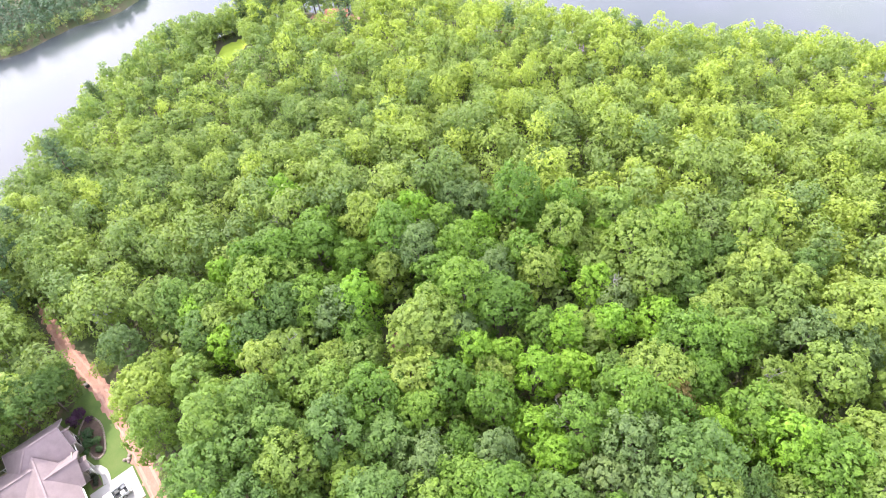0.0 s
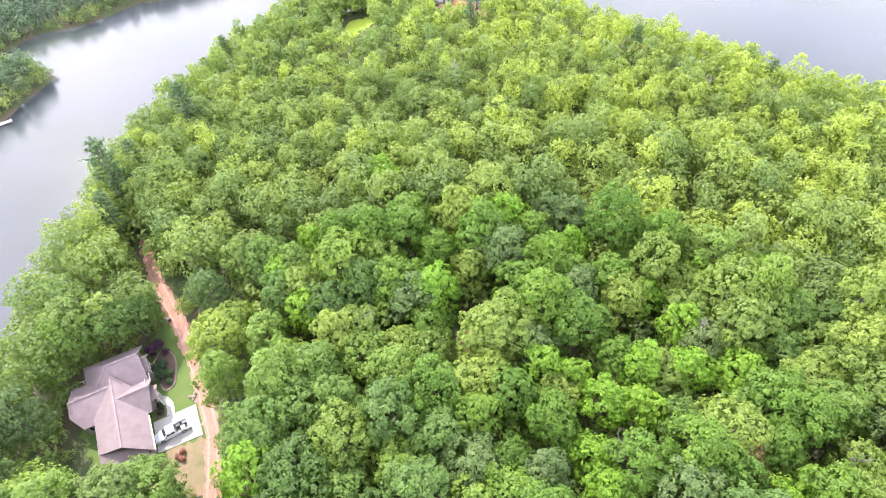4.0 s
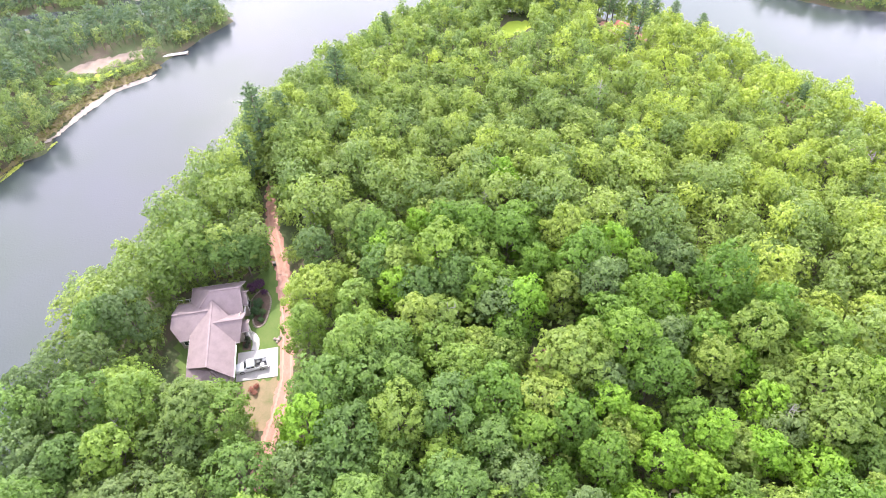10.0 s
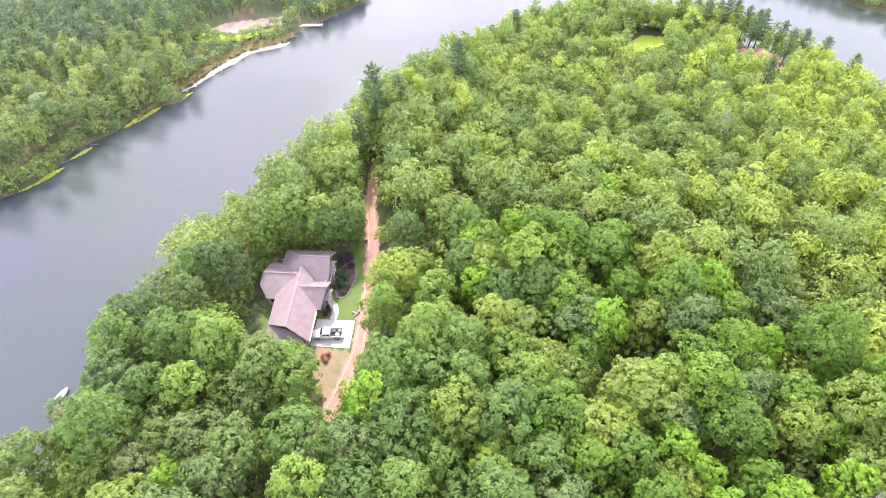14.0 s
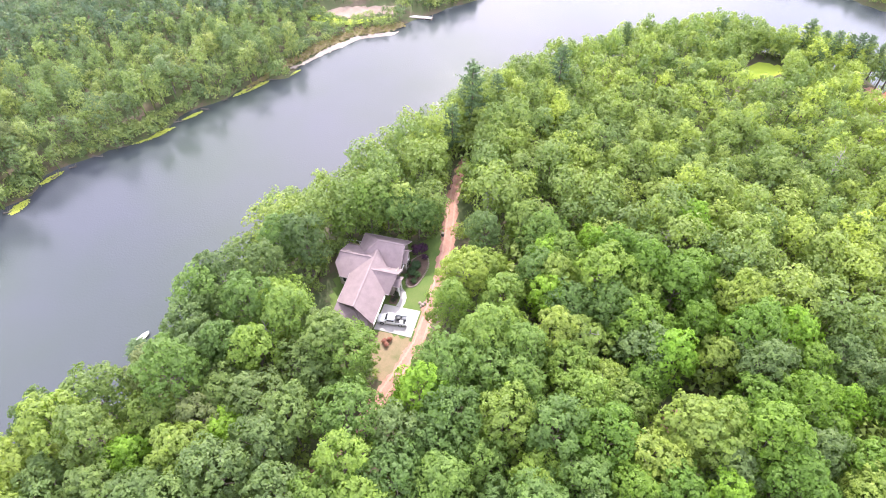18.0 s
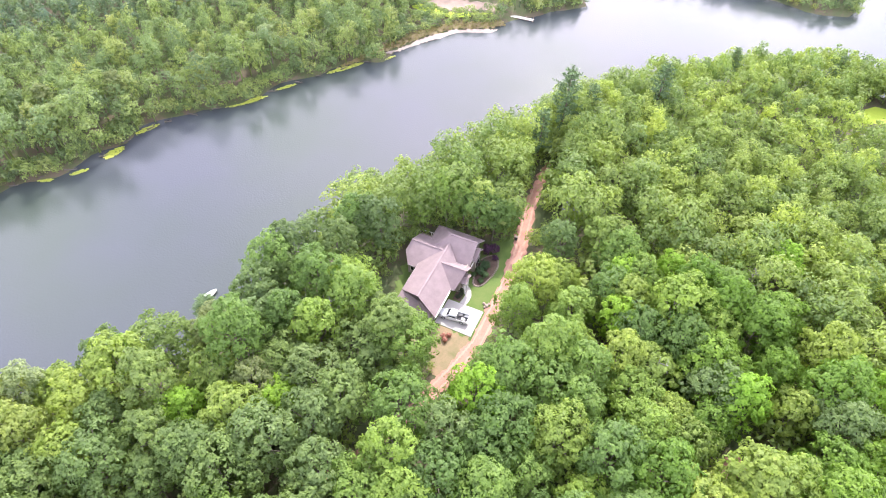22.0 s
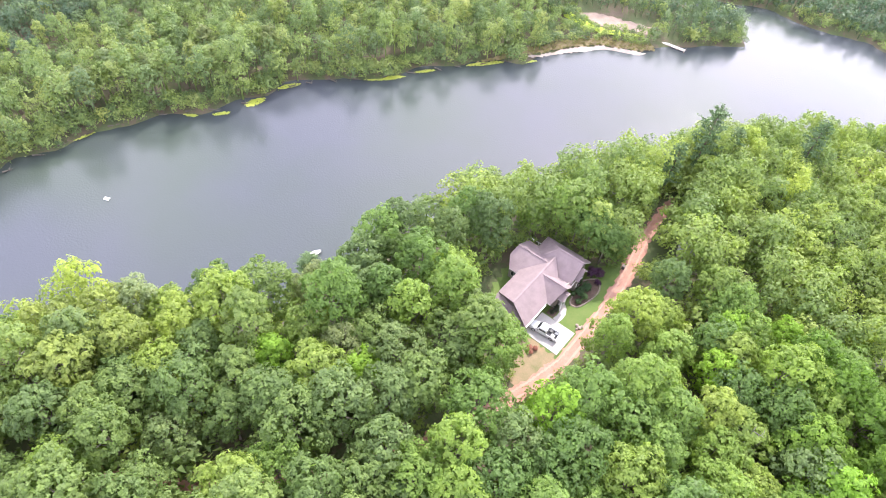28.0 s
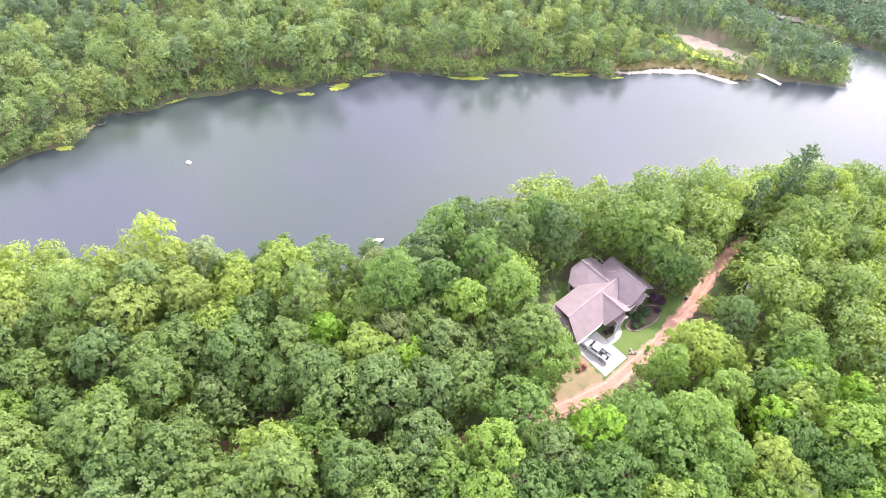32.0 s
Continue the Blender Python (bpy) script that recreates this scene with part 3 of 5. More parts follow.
order = np.argsort(np.hypot(*near_spots.T))
near_spots = near_spots[order]


def growth(x, y):
    """How large the trees stand: full-grown round the house and along the western shore, younger towards the far end of the peninsula."""
    tall = 1.16 if x < 0 and y > 58 and shore_distance([(x, y)], NEAR_LAND)[0] < 10 else 1.0
    return tall * float(np.interp(math.hypot(x, y), (60, 95, 125, 155, 190), (1.1, 0.96, 0.74, 0.58, 0.48)))


def sunny(x, y):
    """How much of the yellow-green kind stands at a place: it grows on the western point; on the eastern slope and the
    other patches its lighter leaves paint in sunlight.
    """
    return max(math.exp(-(((x + 85) / 21) ** 2 + ((y - 18) / 21) ** 2)), 0.95 * math.exp(-(((x - 25) / 19) ** 2 + ((y - 56) / 17) ** 2)), 0.6 * math.exp(-(((x - 44) / 22) ** 2 + ((y - 8) / 16) ** 2)), 0.1 * math.exp(-(((x + 54) / 20) ** 2 + ((y - 24) / 22) ** 2)), 1 / (1 + math.exp(-(x - 66) / 9)))


def pale(x, y):
    """The pale yellow-green stand on the western point."""
    return math.exp(-(((x + 90) / 15) ** 2 + ((y - 3) / 17) ** 2))


YELLOW_KINDS = [make_tree("tree", 151 + 5 * k, 15.0, (8.4, 7.6)[k], 300, 14, 0.25, LEAF_YELLOW) for k in range(2)]
KINDS = [make_tree("tree", 11 + 5 * k, 15.0 + 0.5 * (k % 4), (8.6, 9.6, 7.6, 9.0, 8.0, 10.2, 7.2, 8.8)[k], 300, 14, 0.25, LEAF) for k in range(8)]
SAGE_KINDS = [make_tree("tree", 251 + 5 * k, 15.0 + 0.5 * (k % 3), (8.4, 9.4, 7.6, 8.8, 7.9)[k], 300, 14, 0.25, LEAF_SAGE) for k in range(5)]
DEEP_KINDS = [make_tree("tree", 351 + 5 * k, 15.0 + 0.4 * k, (8.6, 9.2, 7.8, 8.4)[k], 300, 14, 0.25, LEAF_DEEP) for k in range(4)]
VIVID_KINDS = [make_tree("tree", 451 + 5 * k, 15.0 + 0.4 * k, (8.8, 9.4, 8.0, 8.6)[k], 300, 14, 0.25, LEAF_FRESH) for k in range(4)]
LABELS = ["green broadleaf tree with a dense rounded crown", "tall broadleaf tree with a lobed mid-green crown", "leafy tree with a layered fresh green crown in closed woodland"]
GREY_KINDS = [make_tree("tree", 551 + 5 * k, 14.6 + 0.5 * k, (8.6, 9.4, 7.8)[k], 300, 14, 0.25, LEAF_GREY) for k in range(3)]
LIME_KINDS = [make_tree("tree", 651 + 5 * k, 13.6, (6.6, 7.4)[k], 260, 14, 0.24, LEAF_LIME) for k in range(2)]
BRIGHT_KINDS = [make_tree("tree", 71 + 5 * k, 14.5 + 0.6 * k, (8.2, 9.2, 7.4, 8.8)[k], 300, 14, 0.25, LEAF_BRIGHT) for k in range(4)]
for i, (x, y) in enumerate(near_spots[:300]):
    # lighter kinds also stand in for sunlit patches between cloud shadows
    fresh = rng.uniform() < 0.05 + 0.8 * sunny(x, y)
    crown, trunk = BRIGHT_KINDS[int(rng.integers(4))] if fresh else KINDS[int(rng.integers(len(KINDS)))]
    by_house = -64 < x < -24 and (52 if x > -46 else 58) < y < 112
    if by_house and y < 84:
        (crown, trunk), fresh = (DEEP_KINDS[i % 4] if rng.uniform() < 0.6 else KINDS[i % 8]), False
    elif 14 < x < 66 and y < 85 and not fresh and rng.uniform() < 0.7:
        (crown, trunk), fresh = VIVID_KINDS[i % 4], False
    elif not fresh and x < -16 and y < 70 and rng.uniform() < 0.75:
        crown, trunk = SAGE_KINDS[i % 5]
    odd, label = rng.uniform(), LABELS[i % 3]
    if not by_house and odd < 0.13:
        (crown, trunk), fresh, label = GREY_KINDS[i % 3], False, "broadleaf tree with a dull grey-green crown"
    elif not by_house and odd < (0.27 if x > 20 and y < 70 else 0.19 if x > -5 else 0.15):
        (crown, trunk), fresh, label = LIME_KINDS[i % 2], False, "young lime-green tree in the woods"
    if rng.uniform() < 0.75 * pale(x, y):
        (crown, trunk), fresh = YELLOW_KINDS[i % 2], True
    z = float(ground_at([(x, y)])[0])
    tree_object("tree", crown, trunk, (x, y, z - 0.1), "broadleaf tree with a light yellow-green crown" if fresh else label, "tree", "trees of the wooded peninsula", rng.uniform(0, 6.28), rng.uniform(0.8, 1.14) * growth(x, y), rng.uniform(0.88, 1.18) * growth(x, y) ** -0.25)


def woodland(name, spots, kinds, mat, label, scales, category="woods", grown=None):
    """One mesh of many trees that stand too far off to be counted."""
    verts, faces, tint, start = [], [], [], 0
    for x, y in spots:
        v, f = kinds[int(rng.integers(len(kinds)))]
        s, w = rng.uniform(*scales) * (grown(x, y) if grown else 1.0), rng.uniform(0, 6.28)
        c, n = math.cos(w), math.sin(w)
        turned = np.column_stack([v[:, 0] * c - v[:, 1] * n, v[:, 0] * n + v[:, 1] * c, v[:, 2] * rng.uniform(0.82, 1.18) * (grown(x, y) ** -0.25 if grown else 1.0)]) * s
        verts.append(turned + (x, y, float(ground_at([(x, y)])[0])))
        faces.append(f + start)
        # the tint rises with sunny(), so sunlight is put into the leaf tone
        tint.append(np.full(len(v), min(1.0, 0.14 + rng.uniform() * 0.72 + 0.5 * sunny(x, y) * rng.uniform(0.2, 1.0) + 0.15 * (rng.uniform() > 0.9))))
        start += len(v)
    ob = new(name, mesh_arrays(name, np.concatenate(verts), np.concatenate(faces), mat, np.concatenate(tint)))
    return tagged(ob, label, category, "", "stuff")


def with_trunk(crown, tall):
    tv, tf = [], []
    limb(tv, tf, (0, 0, -0.4), (0.2, 0.1, tall * 0.6), 0.25, 0.12, 5)
    tri = [(a, b, c) for a, b, c, _ in tf] + [(a, c, d) for a, _, c, d in tf]
    return np.concatenate([crown[0], np.array(tv)]), np.concatenate([crown[1], np.array(tri) + len(crown[0])])


MID_KINDS = [with_trunk(broadleaf_crown(201 + k, 15.5, 7.0 + 0.7 * (k % 3), 96, 8, 0.36, 5), 15.5) for k in range(6)]
YOUNG_KINDS = [with_trunk(broadleaf_crown(231 + k, 15.5, 7.2 + 0.7 * (k % 3), 52, 6, 0.56, 3), 15.5) for k in range(6)]
rest = near_spots[300:]
small = np.array([growth(x, y) < 0.66 for x, y in rest])
for spots, kinds in ((rest[~small], MID_KINDS), (rest[small], YOUNG_KINDS)):
    woodland("woodland", spots, kinds, LEAF_WOOD, "closed green broadleaf woodland on the peninsula", (0.84, 1.14), "woods", growth)


def west_open(q):
    d = shore_distance(q, WEST_LAND)
    ok = (d > 1.2) & in_view(q) & (np.hypot(*q.T) < 252)
    ok &= shore_distance(q, np.array(SAND_LOT, float)) < -2.5
    for ahead in (4, 8, 12, 16):
        ok &= shore_distance(q + ahead * q / np.hypot(*q.T)[:, None], np.array(SAND_LOT, float)) < -0.5
    return ok & (shore_distance(q, np.array(LOW_BANK, float)) < -0.5)


def far_growth(x, y):
    """The far bank: full-grown trees along the wide water, small ones behind and round the sandy point."""
    back = float(np.interp(shore_distance([(x, y)], WEST_LAND)[0], (10, 30, 60, 100), (0.92, 0.66, 0.46, 0.38)))
    return min(back, float(np.interp(math.hypot(x, y), (160, 185, 205, 235), (0.92, 0.64, 0.46, 0.38))))


def west_band(near, far, gap):
    """Spots where the far woods grow to a size between the two."""
    spots = scatter(rng, (-310, -30), (-35, 222), gap, west_open)
    size = np.array([far_growth(x, y) for x, y in spots])
    return spots[(size > near) & (size <= far)]


FAR_KINDS = [with_trunk(broadleaf_crown(301 + k, (10.5, 12.5, 11.5, 13.5)[k % 4], 4.9 + 0.7 * (k % 3), 84, 8, 0.25, 4, 0.16), 12.0) for k in range(9)]
SMALL_FAR_KINDS = [with_trunk(broadleaf_crown(331 + k, (10.5, 12.5, 11.5, 13.5)[k % 4], 5.2 + 0.8 * (k % 3), 34, 4, 0.56, 2, 0.1), 12.0) for k in range(7)]
for low, high, gap, kinds in ((0.75, 1.1, 4.5, FAR_KINDS), (0.53, 0.75, 3.6, FAR_KINDS), (0.0, 0.53, 2.75, SMALL_FAR_KINDS)):
    spots = west_band(low, high, gap)
    # trees far from the camera get the haze-tinted leaves
    hazed = np.hypot(*spots.T) + rng.normal(0, 6, len(spots)) > np.interp(spots[:, 1], (50, 100, 170), (188, 204, 203))
    woodland("woodland", spots[~hazed], kinds, LEAF_FAR, "broadleaf woodland on the opposite bank of the lake", (0.8, 1.3), "woods", far_growth)
    if hazed.sum() > 20:
        woodland("woodland", spots[hazed], kinds, LEAF_DISTANT, "woodland on the rise behind the opposite bank, leaves tinted blue-green for haze", (0.8, 1.3), "woods", far_growth)


def north_open(q):
    return (shore_distance(q, NORTH_LAND) > 1.2) & in_view(q) & (shore_distance(q, NORTH_LAND) < 32) & (np.hypot(*q.T) < 290)


def shore_bushes(poly, lo, hi, spacing, inner, label, keep=None):
    test = lambda q: (shore_distance(q, poly) > -3.0) & (ground_at(q) > -0.12) & (shore_distance(q, poly) < inner) & in_view(q) & (np.hypot(*q.T) < 300) & (keep(q) if keep else True)
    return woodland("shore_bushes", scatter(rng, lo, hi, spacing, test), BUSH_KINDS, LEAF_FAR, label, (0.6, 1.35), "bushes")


BUSH_KINDS = [broadleaf_crown(401 + k, 3.6, 3.4, 30, 5, 0.28, 3) for k in range(5)]
shore_bushes(WEST_LAND, (-160, -40), (-30, 225), 2.3, 4.0, "low grey-green bushes along the far waterline", lambda q: ((q[:, 1] < 148) | (q[:, 0] > -58) | (shore_distance(q, WEST_LAND) > 2.6)) & (np.hypot(q[:, 0] + 55, q[:, 1] - 190) > 4.5))
shore_bushes(NORTH_LAND, (-130, 80), (330, 260), 2.8, 3.5, "dark bushes along the far channel")
shore_bushes(NEAR_LAND, (-115, -20), (170, 190), 2.6, 3.0, "low bushes along the near waterline")
edge_test = lambda q: (shore_distance(q, clear) < 0.5) & (shore_distance(q, clear) > -5) & (shore_distance(q, np.array(ribbon(ROAD_LINE, [w + 2.0 for w in ROAD_WIDE]), float)) < 0) & ((q[:, 1] > 84) | (q[:, 0] < -39) | (q[:, 0] > -16.5) | (q[:, 1] < 54))
woodland("understory", scatter(rng, (-48, 46), (-8, 100), 2.8, edge_test), BUSH_KINDS, LEAF_WOOD, "leafy undergrowth at the edge of the clearing", (0.5, 1.2), "bushes")
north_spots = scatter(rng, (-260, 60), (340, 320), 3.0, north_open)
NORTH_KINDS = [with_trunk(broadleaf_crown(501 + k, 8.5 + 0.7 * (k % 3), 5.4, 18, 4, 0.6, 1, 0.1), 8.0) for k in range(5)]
woodland("woodland", north_spots, NORTH_KINDS, LEAF_NORTH, "dark far woodland beyond the lake channel, leaves tinted blue for haze", (0.5, 0.8))

PINES = [(mesh_arrays("pine_crown", *pine_arrays(41 + k, 22.0, 6.0), NEEDLES), mesh_from("pine_trunk", *pine_trunk(22.0), PINE_BARK, True)) for k in range(3)]
PINE_SPOTS = [(-71.0, 48.8, 0.85), (-22, 124, 1.0), (-17, 129, 0.72), (-3, 139, 0.88), (-24.5, 114, 0.75), (75, 143, 0.95), (66, 172, 0.9), (71, 171, 0.95), (60, 177, 0.9), (79, 168, 0.85), (84, 156, 0.95), (107, 112, 0.85), (125, 84, 0.8), (12, 168, 0.8), (-47, 205, 0.6), (70, 174, 0.8), (74.5, 173.5, 0.85), (78, 173, 0.78), (82, 171, 0.9), (86.5, 167, 0.84), (90, 161, 0.8), (93, 155, 0.9), (64, 176, 0.75), (98, 148, 0.85), (36, 172, 0.7), (38, 177, 0.75), (62, 167, 0.7)]
for i, (x, y, s) in enumerate(PINE_SPOTS):
    crown, trunk = PINES[i % 3]
    s *= 0.68 if y > 140 or x > 90 else 1.0
    z = float(ground_at([(x, y)])[0])
    tree_object("pine_tree", crown, trunk, (x, y, z - 0.1), "low broad pine leaning over the water" if i == 0 else "tall dark green pine standing above the broadleaf trees", "pine tree", "pines along the shore", i * 1.7, s, 0.42 if i == 0 else 1.0)


for k, ((x, y), mat, label) in enumerate(ODD):
    small = x < -100 or mat == LEAF_LIME
    crown, trunk = make_tree("tree", 801 + k, 12.5 if x < -100 else 15.0, 5.4 if x < -100 else 6.8 if small else 7.8, 260, 14, 0.23, mat)
    tree_object("tree", crown, trunk, (x, y, float(ground_at([(x, y)])[0]) - 0.1), label, "tree", "", k)

# the broad tree that leans over the garage, and young trees close behind the house
big_crown, big_trunk = make_tree("tree", 905, 16.5, 11.2, 480, 16, 0.24, LEAF)
tree_object("tree", big_crown, big_trunk, (-27.4, 50.6, float(ground_at([(-27.4, 50.6)])[0]) - 0.1), "broad mid-green tree whose crown leans over the garage", "tree", "", 0.6)
for k, (x, y, s) in enumerate([(-25.2, 86.8, 0.72), (-28.6, 86.3, 0.84), (-31.8, 86.5, 0.8), (-35.4, 86.0, 0.86), (-39.6, 82.4, 0.7), (-22.9, 88.4, 0.6)]):
    crown, trunk = KINDS[k]
    tree_object("tree", crown, trunk, (x, y, float(ground_at([(x, y)])[0]) - 0.1), "young green broadleaf tree close behind the house", "tree", "young trees round the house", k * 1.3, s, 1.1)

# bare grey snags among the green crowns
SNAG_BARK = speckled("weathered_grey_wood", [(0.3, (0.17, 0.155, 0.14)), (0.7, (0.29, 0.27, 0.255))], 1.5, 12, 0.9, 0.5, 0.03)


def snag(x, y, tall, seed):
    r = np.random.default_rng(seed)
    root = thing("dead_tree", (x, y, float(ground_at([(x, y)])[0]) - 0.1), "bare grey dead tree among green crowns", "tree", "dead trees in the woods", 40 * seed)
    verts, faces = [], []
    limb(verts, faces, (0, 0, -0.3), (0.2, 0.1, tall * 0.6), 0.2, 0.12, 8)
    limb(verts, faces, (0.2, 0.1, tall * 0.6), (0.1, 0.4, tall), 0.12, 0.02, 6)
    part_mesh = mesh_from("trunk", verts, faces, SNAG_BARK, True)
    new("trunk", part_mesh).parent = root
    for k in range(12):
        verts, faces, w, z = [], [], k * 2.4 + r.uniform(-0.4, 0.4), tall * r.uniform(0.5, 0.92)
        out = r.uniform(1.4, 3.0) * (1.25 - z / tall)
        tip = np.array([out * math.cos(w) * 1.6, out * math.sin(w) * 1.6, z + out * 0.9])
        limb(verts, faces, (0.15, 0.15, z), tip, 0.06, 0.02, 5)
        for f in (0.45, 0.7, 0.85):
            m = np.array([0.15, 0.15, z]) * (1 - f) + tip * f
            limb(verts, faces, m, m + r.normal(0, 0.55, 3) + (0, 0, 0.5), 0.03, 0.012, 4)
        new("branch", mesh_from("branch", verts, faces, SNAG_BARK, True)).parent = root


for k, (x, y, tall) in enumerate([(-41.5, 50.5, 15), (12, 62, 15.5), (58, 118, 17), (24, 88, 16), (-53, 58, 15), (62, 8, 15.5), (36, 24.3, 15), (58.5, 34.5, 15.5)]):
    snag(x, y, tall, k + 1)

thicket = lambda q: (shore_distance(q, np.array(MEADOW, float)) < -0.8) & (shore_distance(q, np.array(MEADOW, float)) > -9) & (q[:, 1] > 168) & (shore_distance(q, NEAR_LAND) > 1.0)
woodland("understory", scatter(rng, (28, 160), (74, 186), 2.4, thicket), BUSH_KINDS, LEAF_WOOD, "dark leafy thicket behind the sunny clearing", (0.9, 1.9), "bushes")
end_test = lambda q: (shore_distance(q, np.array(ribbon(ROAD_LINE, [w + 1.6 for w in ROAD_WIDE]), float)) < -0.3) & (shore_distance(q, NEAR_LAND) > 0.5) & (np.abs(q[:, 0] + 21.5) < 3 + 0.35 * (q[:, 1] - 96))
woodland("understory", scatter(rng, (-34, 100), (-6, 128), 2.7, end_test), BUSH_KINDS, LEAF_WOOD, "leafy undergrowth where the track ends in the woods", (0.9, 2.0), "bushes")


# trunks and branches that have slid down the far bank
LOG_BARK = speckled("wet_dark_bark", [(0.3, (0.06, 0.05, 0.042)), (0.7, (0.15, 0.13, 0.115))], 1.5, 12, 0.85, 0.5, 0.03)


def fallen_log(x, y, turn, long, seed):
    r = np.random.default_rng(seed)
    root = thing("fallen_log", (x, y, 0.25), "dark fallen trunk lying from the bank into the water", "log", "fallen logs along the far bank", turn)
    verts, faces = [], []
    limb(verts, faces, (-long * 0.45, 0, 0.35), (0, 0.1, 0.05), 0.2, 0.16, 7)
    limb(verts, faces, (0, 0.1, 0.05), (long * 0.55, -0.1, -0.28), 0.16, 0.06, 7)
    new("trunk", mesh_from("trunk", verts, faces, LOG_BARK, True)).parent = root
    for k in range(4):
        verts, faces = [], []
        u = r.uniform(0.0, 0.5) * long
        limb(verts, faces, (u, 0, -0.05), (u + r.uniform(0.3, 1.0), r.uniform(-1.3, 1.3), r.uniform(0.2, 0.9)), 0.06, 0.02, 5)
        new("branch", mesh_from("branch", verts, faces, LOG_BARK, True)).parent = root


for k, (a, c) in enumerate(zip(WEST_LAND[4:15], WEST_LAND[5:16])):
    for f in (0.25, 0.7):
        q = a * (1 - f) + c * f
        d = (c - a) / np.hypot(*(c - a))
        fallen_log(q[0] + 0.6 * d[1], q[1] - 0.6 * d[0], math.degrees(math.atan2(d[1], d[0])) + 28 * math.sin(3.1 * k + 9 * f), 1.8 + 1.2 * math.sin(k + 5 * f) ** 2, 10 * k + int(10 * f))

# shrub belt between the sand lot and the beach
belt = lambda q: (shore_distance(q, np.array(LOW_BANK, float)) > -3) & (shore_distance(q, np.array(SAND_LOT, float)) < -0.8) & (shore_distance(q, WEST_LAND) > 3.4)
woodland("shrub_belt", scatter(rng, (-104, 136), (-42, 200), 2.5, belt), BUSH_KINDS, LEAF_FAR, "dense green shrubs behind the far beach", (0.45, 1.0), "bushes")

# young growth between the trunks of the near woods
low_test = lambda q: near_open(q) & (np.hypot(*q.T) < 140) & (shore_distance(q, clear) < -2.5) & (shore_distance(q, np.array(ribbon(ROAD_LINE[6:], [w + 8.5 for w in ROAD_WIDE[6:]]), float)) < 0) & (shore_distance(q, NEAR_LAND) > 4)
woodland("understory", scatter(rng, (-120, -48), (150, 190), 7.2, low_test), BUSH_KINDS, LEAF_WOOD, "young leafy growth between the trees", (1.5, 2.5), "bushes")


# ---- road, lawn, shore ----
sheet("lawn", [(-36.5, 60), (-29, 56.5), (-20.5, 52.5), (-17.5, 57), (-16.6, 66), (-17.2, 80), (-18.2, 90), (-21, 92), (-25, 86), (-35, 85), (-39.5, 79), (-39, 70)], LAWN, 0.03, 0.8, "patchy mown lawn round the house", "lawn", "structure", 1.2)
sheet("dry_lawn", [(-34, 58.5), (-29, 56.2), (-21.5, 51.5), (-19.2, 55), (-19.4, 62.3), (-28, 62.5), (-33, 64), (-36, 62)], DRY_LAWN, 0.045, 0.6, "worn brownish grass between the garage and the track", "lawn", "structure", 1.6)
sheet("road", ribbon(ROAD_LINE, ROAD_WIDE), DIRT, 0.06, 0.4, "reddish dirt track with pale wheel ruts", "road", "structure", 0.75)
RUT = speckled("packed_pale_dirt", [(0.3, (0.38, 0.215, 0.165)), (0.7, (0.47, 0.29, 0.23))], 0.6, 6.0, 0.95, 0.4, 0.03, "World")
for side in (-0.75, 0.75):
    sheet("road_rut", ribbon([(x + side, y) for x, y in ROAD_LINE[7:-1]], [0.5] * 10), RUT, 0.085, 0.22, "pale packed wheel rut of the dirt track", "road", "structure", 0.12)
sheet("meadow", MEADOW, BRIGHT_GRASS, 0.05, 1.0, "bright yellow-green mown clearing", "lawn", "structure", 1.0)
sheet("yard", RED_YARD, DIRT, 0.05, 1.0, "bare reddish yard among the pines", "yard", "structure", 1.0)
sheet("sand_lot", SAND_LOT, SAND, 0.05, 1.0, "bare sandy clearing on the far bank", "sand", "structure", 1.0)
PALE_SAND = speckled("pale_sand", [(0.3, (0.2, 0.155, 0.125)), (0.7, (0.38, 0.33, 0.29))], 0.4, 4.0, 0.95, 0.3, 0.05, "World")
sheet("beach", ribbon([(-84.5, 151.0), (-78.5, 162.0), (-70.5, 172.6), (-61.5, 177.5), (-57.5, 180.5)], [0.8, 1.5, 2.2, 1.9, 0.8]), PALE_SAND, 0.46, 0.3, "pale sandy beach along the far bank", "beach", "structure", 0.5)
REED = speckled("dry_reed_litter", [(0.25, (0.11, 0.085, 0.045)), (0.5, (0.21, 0.165, 0.085)), (0.8, (0.27, 0.26, 0.11))], 0.5, 5.0, 0.95, 0.6, 0.15, "World")
sheet("reed_bank", ribbon([(-94.5, 138.5), (-86.3, 151.9), (-80.7, 163.3), (-72.4, 174.8), (-63.1, 179.8), (-58, 184.5)], [1.6, 2.4, 3.0, 3.2, 3.0, 2.2]), REED, 0.36, 0.5, "brown and tan reeds behind the beach", "reeds", "structure", 1.5)
sheet("reed_bank", ribbon([(-149.5, 0), (-147.6, 10), (-147.6, 18), (-148.5, 25)], [0.9, 1.5, 1.3, 0.8]), REED, 0.2, 0.7, "tan reeds along the far waterline", "reeds", "structure", 1.4)
LEAF_REED = leaf_material("dry_reed_blades", [(0.2, 0.16, 0.075), (0.22, 0.2, 0.08), (0.19, 0.21, 0.07)], "tint", 0.3)
reed_bed = np.array(ribbon([(-93.5, 139.5), (-86.3, 151.9), (-80.7, 163.3), (-72.4, 174.8), (-63.1, 179.8), (-58, 184.5)], [1.4, 2.4, 3.2, 3.4, 3.2, 2.2]), float)
